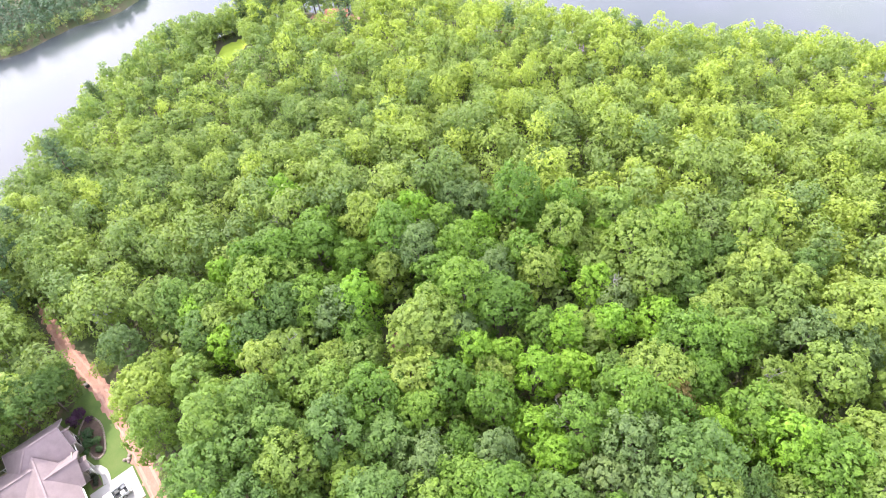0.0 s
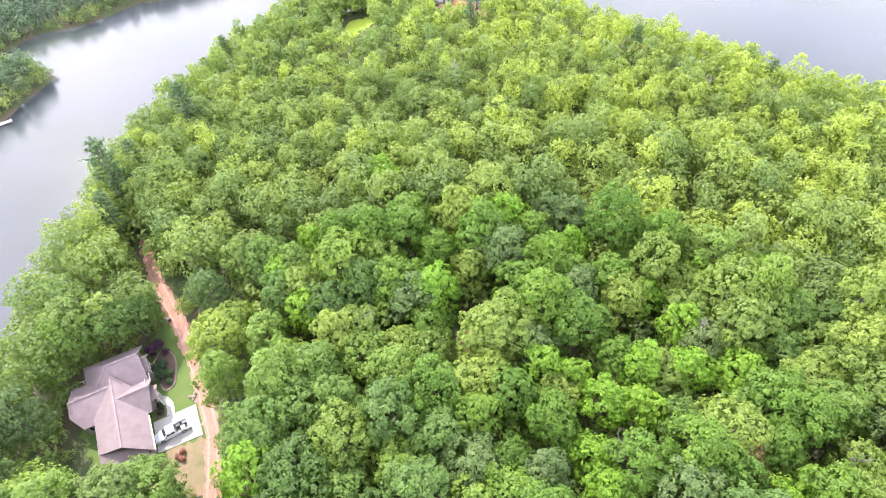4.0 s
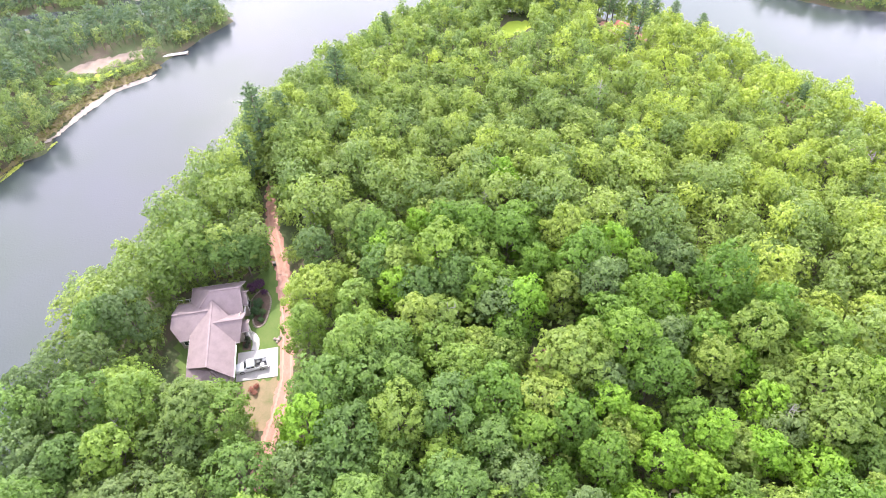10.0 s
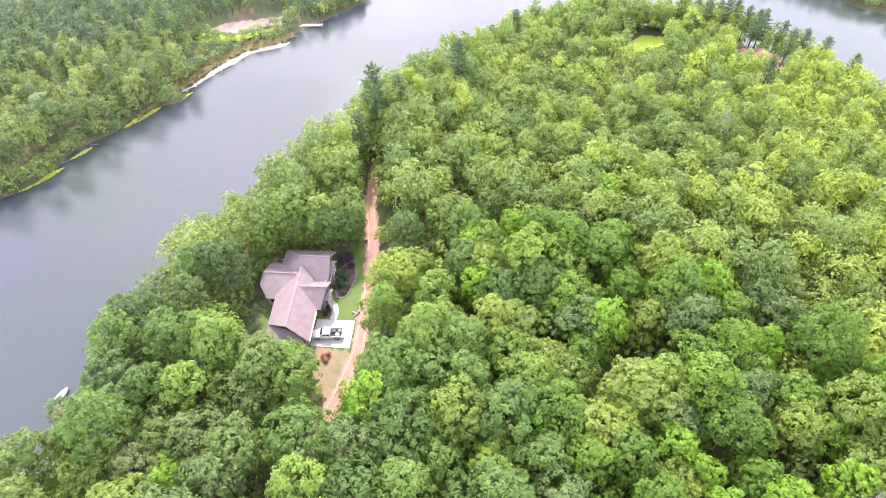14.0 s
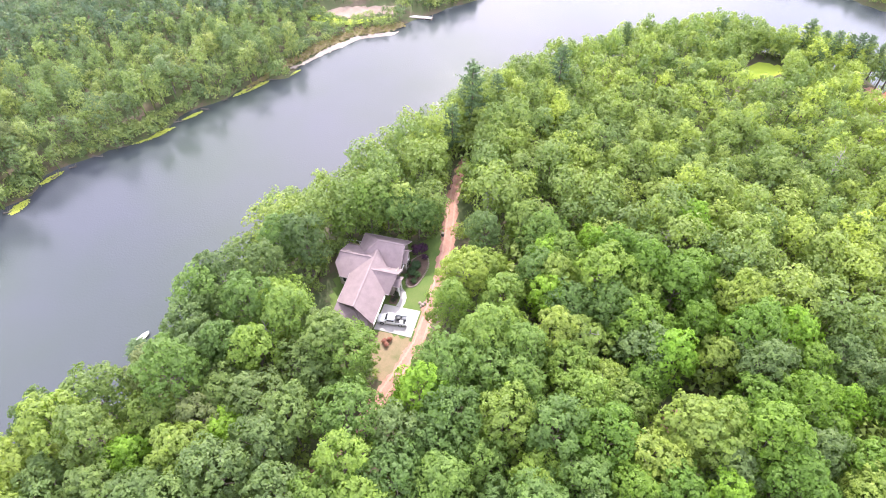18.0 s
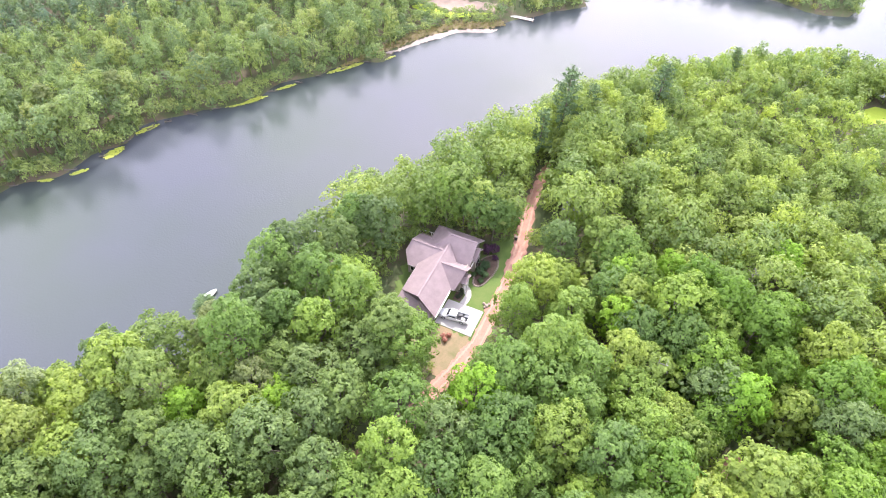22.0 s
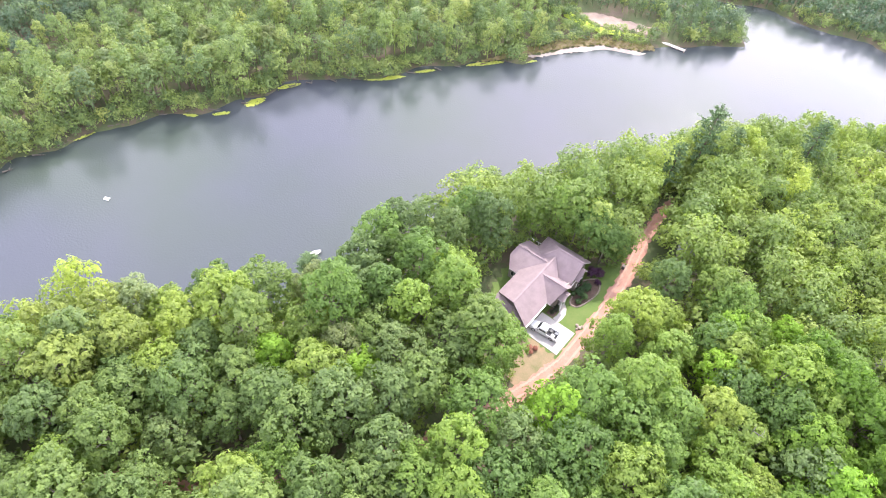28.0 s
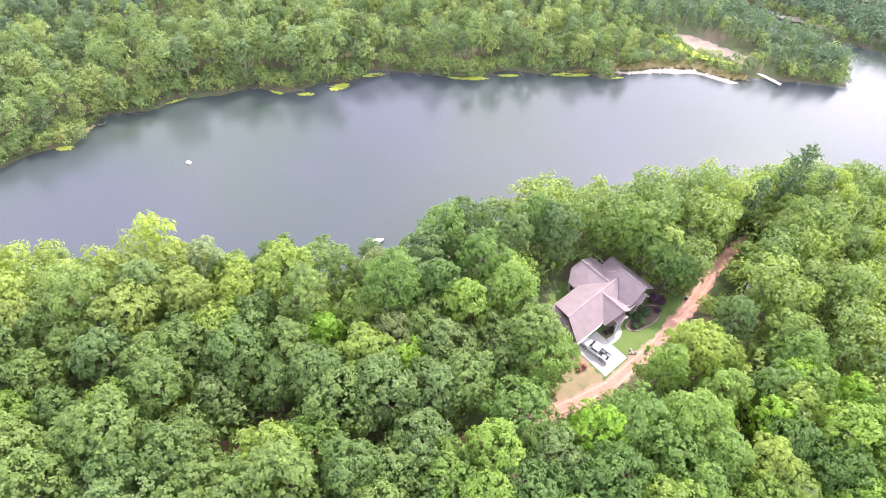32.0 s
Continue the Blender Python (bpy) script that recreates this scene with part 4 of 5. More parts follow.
woodland("reed_clumps", scatter(rng, (-98, 136), (-54, 188), 1.05, lambda q: shore_distance(q, reed_bed) > 0), BUSH_KINDS, LEAF_REED, "tan and olive reed clumps behind the far beach", (0.16, 0.3), "reeds")
sheet("shore_patch", [(-73.4, 51.6), (-71.6, 51.2), (-69.2, 51.8), (-68.6, 53.6), (-70.4, 54.6), (-72.4, 53.4)], SAND, 0.1, 0.4, "trodden sandy patch by the moored boat", "sand", "structure", 0.5)
sheet("sand_bar", ribbon([(-73, 229.0), (-64, 231.8), (-54, 233)], [1.6, 3.0, 2.0]), PALE_SAND, 0.9, 0.8, "pale sand spit in the far channel", "sand", "structure", 0.6)
sheet("grass_patch", [(-50, 193.5), (-46, 199), (-43.5, 199), (-47, 192.5)], LAWN, 0.08, 0.6, "small bright grass patch by the far dock", "lawn", "structure", 0.8)

sheet("grass_patch", [(-90, 181.5), (-77, 180), (-70, 183.5), (-62, 187.5), (-64, 185), (-74, 177.5), (-88, 177)], BRIGHT_GRASS, 0.5, 0.7, "bright grass strip along the sandy clearing", "lawn", "structure", 1.2)
sheet("dirt_patch", [(26.5, 55), (29, 54), (31.5, 56), (31, 59), (28, 60), (26.5, 58)], DIRT, 0.05, 0.5, "bare red-brown patch in a gap of the woods", "dirt", "structure", 0.4)

# lily pads in floating patches along the far bank
PAD = speckled("lily_pad", [(0.3, (0.22, 0.28, 0.03)), (0.7, (0.42, 0.45, 0.08))], 3.0, 9.0, 0.5, 0.1, 0.01, "World")
LILIES = [(-149.2, 44.2, 5.0, 1.0, 80), (-146.0, 56.5, 5.2, 1.7, 70), (-141.5, 65.6, 4.5, 0.9, 40), (-137.2, 67.3, 3.0, 0.9, 30), (-131.8, 73.2, 3.6, 0.8, 55), (-129.4, 82.4, 4.4, 1.8, 75),
          (-128.2, 93.3, 5.0, 1.2, 65), (-111.2, 114.6, 9.0, 1.4, 52), (-104.8, 125.2, 5.0, 0.8, 55), (-93.6, 140.6, 9.0, 1.2, 54), (-84.5, 150.0, 5.0, 0.8, 54), (-147.2, 15.4, 3.0, 1.2, 60)]
for x, y, long, wide, turn in LILIES:
    x, y = np.array((x, y)) + far_shift(np.array(y))
    wide, long = wide * 1.4, long * 1.3
    verts, faces = [], []
    c, s = math.cos(radians(turn)), math.sin(radians(turn))
    for k in range(int(60 * long * wide / 3) + 20):
        w, r = random.uniform(0, 6.28), math.sqrt(random.random())
        u, v = r * long / 2 * math.cos(w) * random.uniform(0.8, 1.1), r * wide / 2 * math.sin(w) * random.uniform(0.8, 1.2)
        px, py, size, start = x + u * c - v * s, y + u * s + v * c, random.uniform(0.12, 0.26), len(verts)
        lift = random.uniform(0.012, 0.09)
        for j in range(7):
            a = 0.5 + 5.4 * j / 6
            verts.append((px + size * math.cos(a), py + size * math.sin(a), lift + random.uniform(0, 0.03)))
        verts.append((px, py, lift - 0.005))
        faces += [(start + 7, start + j, start + j + 1) for j in range(6)]
    tagged(new("lily_pads", mesh_from("lily_pads", verts, faces, PAD)), "floating patch of yellow-green lily pads near the bank", "lily pads", "", "stuff")

# ---- driveway and walk ----
Z = 8.0
pad = thing("driveway", (0, 0, Z), "pale concrete parking pad beside the garage", "driveway")
part("slab", slab([(-27.5, 62.7, 0.14), (-23.8, 62.6, 0.14), (-23.7, 68.8, 0.14), (-27.3, 68.8, 0.14)], 0.25), CONCRETE, pad)
part("slab", slab([(-23.77, 62.6, 0.145), (-20.0, 62.5, 0.145), (-19.9, 68.8, 0.145), (-23.67, 68.8, 0.145)], 0.25), CONCRETE, pad)
path = thing("garden_walk", (0, 0, Z), "curved pale concrete walk from the pad to the door", "path")
WALK = [(-24.3, 68.85), (-24.05, 70.0), (-24.1, 71.2), (-24.6, 72.3), (-25.4, 72.95), (-26.4, 73.1)]
for a, b in zip(range(5), range(1, 6)):
    (x0, y0), (x1, y1) = WALK[a], WALK[b]
    def across(k):
        (xa, ya), (xb, yb) = WALK[max(k - 1, 0)], WALK[min(k + 1, 5)]
        n = math.hypot(xb - xa, yb - ya)
        return -(yb - ya) / n * 0.65, (xb - xa) / n * 0.65
    (u0, v0), (u1, v1) = across(a), across(b)
    part("slab", slab([(x0 - u0, y0 - v0, 0.13), (x1 - u1, y1 - v1, 0.13), (x1 + u1, y1 + v1, 0.13), (x0 + u0, y0 + v0, 0.13)], 0.2), CONCRETE, path)

# ---- house ----
house = thing("house", (0, 0, Z), "single-storey house with taupe siding and mauve-grey shingle roofs", "house")


def roof_plane(corners):
    """One shingled slope with pale boards along its lower and sloping edges."""
    slope = part("roof_slope", slab(corners, 0.20), SHINGLE, house)
    low = min(c[2] for c in corners)
    high = max(c[2] for c in corners)
    n = len(corners)
    for i in range(n):
        a, b = Vector(corners[i]), Vector(corners[(i + 1) % n])
        if a.z > low + 0.01 and b.z > low + 0.01:
            continue
        if abs(a.z - b.z) > 0.01 and abs(a.x - b.x) > 0.05 and abs(a.y - b.y) > 0.05:
            continue
        out = Vector((b.y - a.y, a.x - b.x, 0)).normalized() * 0.02
        bm = bmesh.new()
        ring = [a + out + Vector((0, 0, 0.03)), b + out + Vector((0, 0, 0.03)), b + out - Vector((0, 0, 0.24)), a + out - Vector((0, 0, 0.24))]
        back = [q + out * 1.6 for q in ring]
        f = [bm.verts.new(q) for q in ring]
        g = [bm.verts.new(q) for q in back]
        bm.faces.new(f[::-1])
        bm.faces.new(g)
        for k in range(4):
            bm.faces.new((f[k], f[(k + 1) % 4], g[(k + 1) % 4], g[k]))
        part("fascia", bm, FASCIA, slope, "pale taupe fascia board")
    return slope


def ridge_cap(a, b):
    a, b = Vector(a), Vector(b)
    side = Vector((-(b - a).y, (b - a).x, 0)).normalized() * 0.16
    part("ridge_cap", slab([a + side, b + side, b - side, a - side][::-1], 0.1), SHINGLE, house)


def gable_wall(pts):
    """A closed three-cornered end wall, thick along the given axis."""
    bm = bmesh.new()
    a = [bm.verts.new(q) for q in pts[0]]
    b = [bm.verts.new(q) for q in pts[1]]
    n = len(a)
    bm.faces.new(a)
    bm.faces.new(b[::-1])
    for k in range(n):
        bm.faces.new((a[(k + 1) % n], a[k], b[k], b[(k + 1) % n]))
    bmesh.ops.recalc_face_normals(bm, faces=bm.faces[:])
    part("gable", bm, SIDING, house)


def window(x, y, z, w, h, face):
    """face: the side it looks to, e, w, s or n."""
    d = 0.06
    along = face in "sn"
    sign = 1 if face in "en" else -1
    def plate(u0, u1, z0, z1, deep0, deep1):
        lo, hi = sorted((sign * deep0, sign * deep1))
        return box(x + u0, y + lo, z0, x + u1, y + hi, z1) if along else box(x + lo, y + u0, z0, x + hi, y + u1, z1)
    frame_ob = part("window", plate(-w / 2, w / 2, z - h / 2, z + h / 2, -0.02, d), TRIM, house, "white-framed window")
    part("pane", plate(-w / 2 + 0.09, -0.04, z - h / 2 + 0.09, z + h / 2 - 0.09, d - 0.02, d + 0.012), GLASS, frame_ob, "dark glass pane")
    part("pane", plate(0.04, w / 2 - 0.09, z - h / 2 + 0.09, z + h / 2 - 0.09, d - 0.02, d + 0.012), GLASS, frame_ob, "dark glass pane")


part("wall", box(-35.0, 75.4, -0.6, -26.4, 82.7, 3.2), SIDING, house)
part("wall", box(-37.5, 71.7, -0.6, -31.2, 78.9, 3.2), SIDING, house)
part("wall", box(-34.5, 64.7, -0.6, -27.8, 75.0, 3.2), SIDING, house)
part("wall", box(-34.7, 60.8, -0.6, -27.85, 64.65, 2.5), SIDING, house)
part("wall", box(-30.0, 71.2, -0.6, -26.0, 75.35, 3.2), SIDING, house)
E0, R0 = 3.4, 7.0
# main block: ridge from west to east, hipped to the west
roof_plane([(-35.9, 74.8, E0), (-25.7, 74.8, E0), (-25.7, 79.0, R0), (-31.2, 79.0, R0)])
roof_plane([(-25.7, 83.3, E0), (-35.9, 83.3, E0), (-31.2, 79.0, R0), (-25.7, 79.0, R0)])
roof_plane([(-35.9, 83.3, E0), (-35.9, 74.8, E0), (-31.2, 79.0, R0)])
ridge_cap((-31.2, 79.0, R0 + 0.06), (-25.7, 79.0, R0 + 0.06))
for hip in ((-35.9, 83.3), (-35.9, 74.8)):
    ridge_cap((*hip, E0 + 0.06), (-31.2, 79.0, R0 + 0.06))
gable_wall([[(-26.4, 75.4, 3.2), (-26.4, 82.7, 3.2), (-26.4, 79.05, 6.5)], [(-26.65, 75.4, 3.2), (-26.65, 82.7, 3.2), (-26.65, 79.05, 6.5)]])
# small gable on the main block's east end
roof_plane([(-27.8, 76.9, 3.9), (-24.9, 76.9, 3.9), (-24.9, 78.7, 5.7), (-27.8, 78.7, 5.7)])
roof_plane([(-24.9, 80.5, 3.9), (-27.8, 80.5, 3.9), (-27.8, 78.7, 5.7), (-24.9, 78.7, 5.7)])
ridge_cap((-27.8, 78.7, 5.76), (-24.9, 78.7, 5.76))
gable_wall([[(-25.3, 77.2, 3.0), (-25.3, 80.2, 3.0), (-25.3, 80.2, 4.0), (-25.3, 78.7, 5.45), (-25.3, 77.2, 4.0)], [(-25.55, 77.2, 3.0), (-25.55, 80.2, 3.0), (-25.55, 80.2, 4.0), (-25.55, 78.7, 5.45), (-25.55, 77.2, 4.0)]])
part("wall", box(-26.38, 77.2, -0.6, -25.3, 80.2, 3.0), SIDING, house)
# west wing
roof_plane([(-37.2, 71.0, E0), (-31.0, 71.0, E0), (-31.0, 75.4, 5.9), (-38.3, 75.4, 5.9), (-38.7, 73.2, 4.7)])
roof_plane([(-31.0, 79.6, E0), (-38.3, 79.6, E0), (-38.3, 75.4, 5.9), (-31.0, 75.4, 5.9)])
ridge_cap((-38.3, 75.4, 5.96), (-31.6, 75.4, 5.96))
gable_wall([[(-37.5, 71.7, 3.2), (-37.5, 78.9, 3.2), (-37.5, 75.35, 5.9)], [(-37.25, 71.7, 3.2), (-37.25, 78.9, 3.2), (-37.25, 75.35, 5.9)]])
# garage block
roof_plane([(-27.0, 61.6, E0), (-27.0, 73.4, E0), (-31.0, 77.5, 6.2), (-31.0, 62.8, 6.2)])
roof_plane([(-35.2, 73.4, 3.9), (-35.2, 64.6, 3.9), (-31.0, 62.8, 6.2), (-31.0, 77.5, 6.2)])
ridge_cap((-31.0, 62.8, 6.26), (-31.0, 77.3, 6.26))
gable_wall([[(-34.5, 64.7, 3.2), (-34.5, 64.7, 4.0), (-31.0, 63.3, 5.9), (-27.8, 62.6, 3.6), (-27.8, 62.6, 3.2)], [(-34.5, 64.95, 3.2), (-34.5, 64.95, 4.0), (-31.0, 63.55, 5.9), (-27.8, 62.85, 3.6), (-27.8, 62.85, 3.2)]])
# entry gable and porch
roof_plane([(-30.8, 69.0, 3.3), (-26.2, 69.0, 3.3), (-25.2, 72.4, 5.9), (-30.8, 72.4, 5.9)])
roof_plane([(-25.2, 75.0, 4.0), (-30.8, 75.0, 4.0), (-30.8, 72.4, 5.9), (-25.2, 72.4, 5.9)])
ridge_cap((-30.8, 72.4, 5.96), (-25.2, 72.4, 5.96))
roof_plane([(-27.2, 71.0, 3.6), (-24.6, 71.0, 3.6), (-24.6, 72.3, 4.3), (-27.2, 72.3, 4.3)])
roof_plane([(-24.6, 73.6, 3.6), (-27.2, 73.6, 3.6), (-27.2, 72.3, 4.3), (-24.6, 72.3, 4.3)])
gable_wall([[(-26.0, 71.2, 3.2), (-26.0, 75.3, 3.2), (-26.0, 75.3, 4.2), (-26.0, 72.4, 5.6)], [(-26.2, 71.2, 3.2), (-26.2, 75.3, 3.2), (-26.2, 75.3, 4.2), (-26.2, 72.4, 5.6)]])
for y in (71.4, 73.0):
    part("porch_post", box(-25.1, y, 0.0, -24.9, y + 0.2, 3.4, 0.02), TRIM, house, "white porch post")
GUTTER = plain("white_gutter", (0.8, 0.78, 0.78), 0.4)
for x, y0, y1, z in ((-26.93, 61.7, 68.4, 3.26), (-25.62, 74.9, 77.4, 3.26)):
    part("gutter", box(x, y0, z - 0.06, x + 0.16, y1, z + 0.1, 0.02), GUTTER, house, "white eaves gutter")
# low roof on the garage's end
roof_plane([(-35.6, 60.2, 2.5), (-27.6, 60.2, 2.5), (-28.2, 62.5, 3.6), (-31.0, 63.2, 4.6), (-35.2, 64.8, 4.0)])
for y in (64.3, 67.1):
    door = part("garage_door", box(-27.82, y - 1.15, 0.14, -27.72, y + 1.15, 2.3), TRIM, house, "white sectional garage door")
    for k in range(4):
        part("door_panel", box(-27.74, y - 1.08, 0.2 + 0.53 * k, -27.69, y + 1.08, 0.66 + 0.53 * k), TRIM, door)
front = part("front_door", box(-26.02, 72.0, 0.1, -25.94, 72.95, 2.15), plain("dark_door_paint", (0.06, 0.04, 0.035), 0.4), house, "dark front door")
part("door_knob", box(-25.95, 72.08, 1.0, -25.88, 72.15, 1.07, 0.01), plain("brass", (0.6, 0.45, 0.2), 0.3, 1.0), front)
window(-26.38, 76.6, 1.7, 1.2, 1.4, "e")
window(-25.28, 78.7, 1.7, 2.0, 1.5, "e")
window(-36.2, 71.68, 1.7, 1.5, 1.4, "s")
window(-37.52, 74.0, 1.7, 1.6, 1.5, "w")
window(-37.52, 76.8, 1.7, 1.6, 1.5, "w")
window(-34.52, 66.0, 1.8, 1.2, 1.1, "w")
window(-31.5, 60.78, 1.4, 1.6, 1.2, "s")
deck = thing("deck", (-38.6, 80.4, Z), "small weathered timber deck with a rail behind the house", "deck")
WOOD = speckled("weathered_timber", [(0.3, (0.24, 0.17, 0.12)), (0.7, (0.40, 0.31, 0.24))], 2.0, 15.0, 0.85, 0.3, 0.01)
for k in range(9):
    part("deck_board", box(-1.3, -0.9 + 0.33 * k, 0.35, 2.7, -0.6 + 0.33 * k, 0.4), WOOD, deck)
for x in (-1.3, 0.0, 1.3, 2.6):
    part("post", box(x, 1.95, -0.5, x + 0.1, 2.05, 1.35), TRIM, deck, "white rail post")
part("rail", box(-1.3, 1.95, 1.3, 2.7, 2.07, 1.38), TRIM, deck, "white hand rail")

# ---- pickup ----
PAINT = plain("white_car_paint", (0.75, 0.76, 0.78), 0.22)
DARK = plain("black_rubber", (0.02, 0.02, 0.02), 0.8)
RIM = plain("alloy_rim", (0.55, 0.55, 0.56), 0.3, 0.9)
LINER = plain("bed_liner", (0.035, 0.035, 0.04), 0.7)
truck = thing("pickup_truck", (-24.5, 65.15, Z + 0.145), "white crew-cab pickup truck parked on the concrete pad", "truck", "", 185)


def loft(sections):
    """A closed body through cross-sections (x, half width, lower z, upper z, shoulder inset)."""
    bm = bmesh.new()
    rings = []
    for x, w, z0, z1, inset in sections:
        prof = [(-w, z0), (w, z0), (w, z0 + (z1 - z0) * 0.6), (w - inset, z1), (-w + inset, z1), (-w, z0 + (z1 - z0) * 0.6)]
        rings.append([bm.verts.new((x, a, b)) for a, b in prof])
    for r, s in zip(rings, rings[1:]):
        for k in range(6):
            bm.faces.new((r[k], r[(k + 1) % 6], s[(k + 1) % 6], s[k]))
    bm.faces.new(rings[0][::-1])
    bm.faces.new(rings[-1])
    bmesh.ops.recalc_face_normals(bm, faces=bm.faces[:])
    return bm


body = part("body", loft([(-0.65, 0.98, 0.42, 1.12, 0.05), (0.9, 0.98, 0.42, 1.12, 0.05), (1.4, 0.97, 0.45, 1.10, 0.08), (2.5, 0.93, 0.48, 1.02, 0.14), (2.82, 0.86, 0.5, 0.92, 0.16)]), PAINT, truck)
part("cab", loft([(-0.66, 0.86, 1.10, 1.72, 0.14), (-0.5, 0.88, 1.10, 1.86, 0.16), (0.7, 0.88, 1.10, 1.86, 0.16), (1.45, 0.9, 1.06, 1.14, 0.1)]), PAINT, truck)
part("windscreen", slab([(0.82, -0.68, 1.80), (1.40, -0.76, 1.20), (1.40, 0.76, 1.20), (0.82, 0.68, 1.80)], 0.02), GLASS, truck, "dark windscreen")
part("rear_window", box(-0.69, -0.62, 1.25, -0.64, 0.62, 1.7), GLASS, truck, "dark rear window")
for s in (-1, 1):
    part("side_window", box(-0.5, s * 0.885 - 0.02, 1.2, 0.12, s * 0.885 + 0.02, 1.62), GLASS, truck, "dark side window")
    part("side_window", box(0.2, s * 0.885 - 0.02, 1.2, 0.85, s * 0.885 + 0.02, 1.6), GLASS, truck, "dark side window")
    part("bed_side", box(-2.8, s * 0.98 - 0.07, 0.45, -0.65, s * 0.98 + 0.02, 1.12, 0.03) if s > 0 else box(-2.8, -1.0, 0.45, -0.65, -0.91, 1.12, 0.03), PAINT, truck)
    part("mirror", box(0.95, s * 1.06 - 0.09, 1.12, 1.07, s * 1.06 + 0.09, 1.3, 0.03), DARK, truck, "black door mirror")
    part("headlight", box(2.68, s * 0.7 - 0.14, 0.72, 2.86, s * 0.7 + 0.12, 0.88, 0.02), plain("clear_lens", (0.7, 0.72, 0.75), 0.1), truck)
    part("tail_light", box(-2.86, s * 0.88 - 0.07, 0.72, -2.8, s * 0.88 + 0.07, 1.02, 0.02), plain("red_lens", (0.35, 0.02, 0.02), 0.2), truck, "red tail light")
    for x in (-1.75, 1.85):
        bm = bmesh.new()
        bmesh.ops.create_cone(bm, cap_ends=True, segments=20, radius1=0.4, radius2=0.4, depth=0.26, matrix=pose(x, s * 0.88, 0.4, 90))
        wheel = part("wheel", bm, DARK, truck, "black tyre")
        bm = bmesh.new()
        bmesh.ops.create_cone(bm, cap_ends=True, segments=14, radius1=0.24, radius2=0.2, depth=0.3, matrix=pose(x, s * 0.89, 0.4, 90))
        part("rim", bm, RIM, wheel, "silver rim")
part("tailgate", box(-2.84, -0.96, 0.5, -2.76, 0.96, 1.1, 0.02), PAINT, truck)
part("bed_floor", box(-2.78, -0.92, 0.55, -0.66, 0.92, 0.66), LINER, truck, "dark bed liner")
part("bumper", box(2.78, -0.88, 0.42, 2.95, 0.88, 0.62, 0.04), RIM, truck, "chrome front bumper")
part("bumper", box(-3.0, -0.9, 0.42, -2.84, 0.9, 0.6, 0.04), RIM, truck, "chrome rear bumper")
part("grille", box(2.76, -0.55, 0.64, 2.88, 0.55, 0.88, 0.02), DARK, truck, "black grille")
for k, (x, y, c) in enumerate(((-1.2, -0.4, (0.06, 0.065, 0.07)), (-1.9, 0.35, (0.6, 0.6, 0.58)), (-2.3, -0.45, (0.16, 0.17, 0.19)))):
    crate = thing("storage_crate", (-24.5, 65.15, Z + 0.145), "tool crate lying in the bed of the pickup", "crate", "crates in the pickup bed", 185)
    part("crate_body", box(x - 0.34, y - 0.26, 0.665, x + 0.34, y + 0.26, 0.98, 0.03), plain("crate_plastic", c, 0.6), crate)
    part("crate_lid", box(x - 0.36, y - 0.28, 0.98, x + 0.36, y + 0.28, 1.03, 0.01), plain("crate_lid_plastic", [v * 0.8 for v in c], 0.6), crate)


# ---- garden ----
def shrub(name, at, tall, wide, mat, label, seed, group=""):
    ob = new(name)
    ob.matrix_world = Matrix.Translation(at)
    v, f = broadleaf_crown(seed, tall, wide, 70, 8, 0.14 * max(0.6, wide / 2))
    crown = new("foliage", mesh_arrays("foliage", v, f, mat))
    crown.parent = ob
    tv, tf = [], []
    for k in range(4):
        limb(tv, tf, (0, 0, -0.1), (0.25 * wide * math.cos(k * 1.6), 0.25 * wide * math.sin(k * 1.6), tall * 0.5), 0.04, 0.02, 5)
    stem = new("stem", mesh_from("stem", tv, tf, BARK))
    stem.parent = ob
    return tagged(ob, label, "shrub", group)


SHRUB = leaf_material("shrub_leaves", [(0.05, 0.10, 0.04), (0.08, 0.14, 0.05)], None, 0.25)
RED_SHRUB = leaf_material("red_shrub_leaves", [(0.32, 0.12, 0.09), (0.36, 0.16, 0.12)], None, 0.25)
DARK_SHRUB = leaf_material("dark_shrub_leaves", [(0.035, 0.05, 0.03), (0.05, 0.06, 0.035)], None, 0.2)
for i, (x, y, h, w) in enumerate(((-24.4, 82.6, 3.0, 2.3), (-23.4, 83.9, 2.2, 1.8), (-22.6, 82.0, 1.3, 1.3))):
    shrub("shrub", (x, y, Z), h, w, PURPLE, "dark purple-leaved shrub in the garden bed", 601 + i, "purple shrubs")
for i, (x, y, h, w) in enumerate(((-23.6, 78.9, 2.2, 2.0), (-24.1, 77.3, 1.8, 1.8), (-22.9, 77.0, 1.4, 1.5), (-23.2, 75.4, 0.9, 1.2), (-25.0, 76.3, 1.0, 1.0), (-25.4, 79.8, 1.1, 1.0))):
    shrub("shrub", (x, y, Z), h, w, SHRUB, "rounded green shrub in the garden bed", 611 + i, "green shrubs")
for i, (x, y) in enumerate(((-25.7, 69.9), (-25.4, 70.8), (-25.9, 71.6))):
    shrub("shrub", (x, y, Z), 0.8, 0.9, DARK_SHRUB, "low dark shrub between the walk and the garage", 621 + i, "dark shrubs")
for i, (x, y) in enumerate(((-24.6, 60.4), (-23.7, 60.9), (-24.0, 59.7))):
    shrub("shrub", (x, y, Z), 0.8, 0.9, RED_SHRUB, "small reddish shrub on the lawn", 631 + i, "red shrubs")
MULCH = speckled("bark_mulch", [(0.3, (0.07, 0.045, 0.035)), (0.7, (0.16, 0.11, 0.085))], 1.0, 9.0, 0.95, 0.6, 0.04, "World")
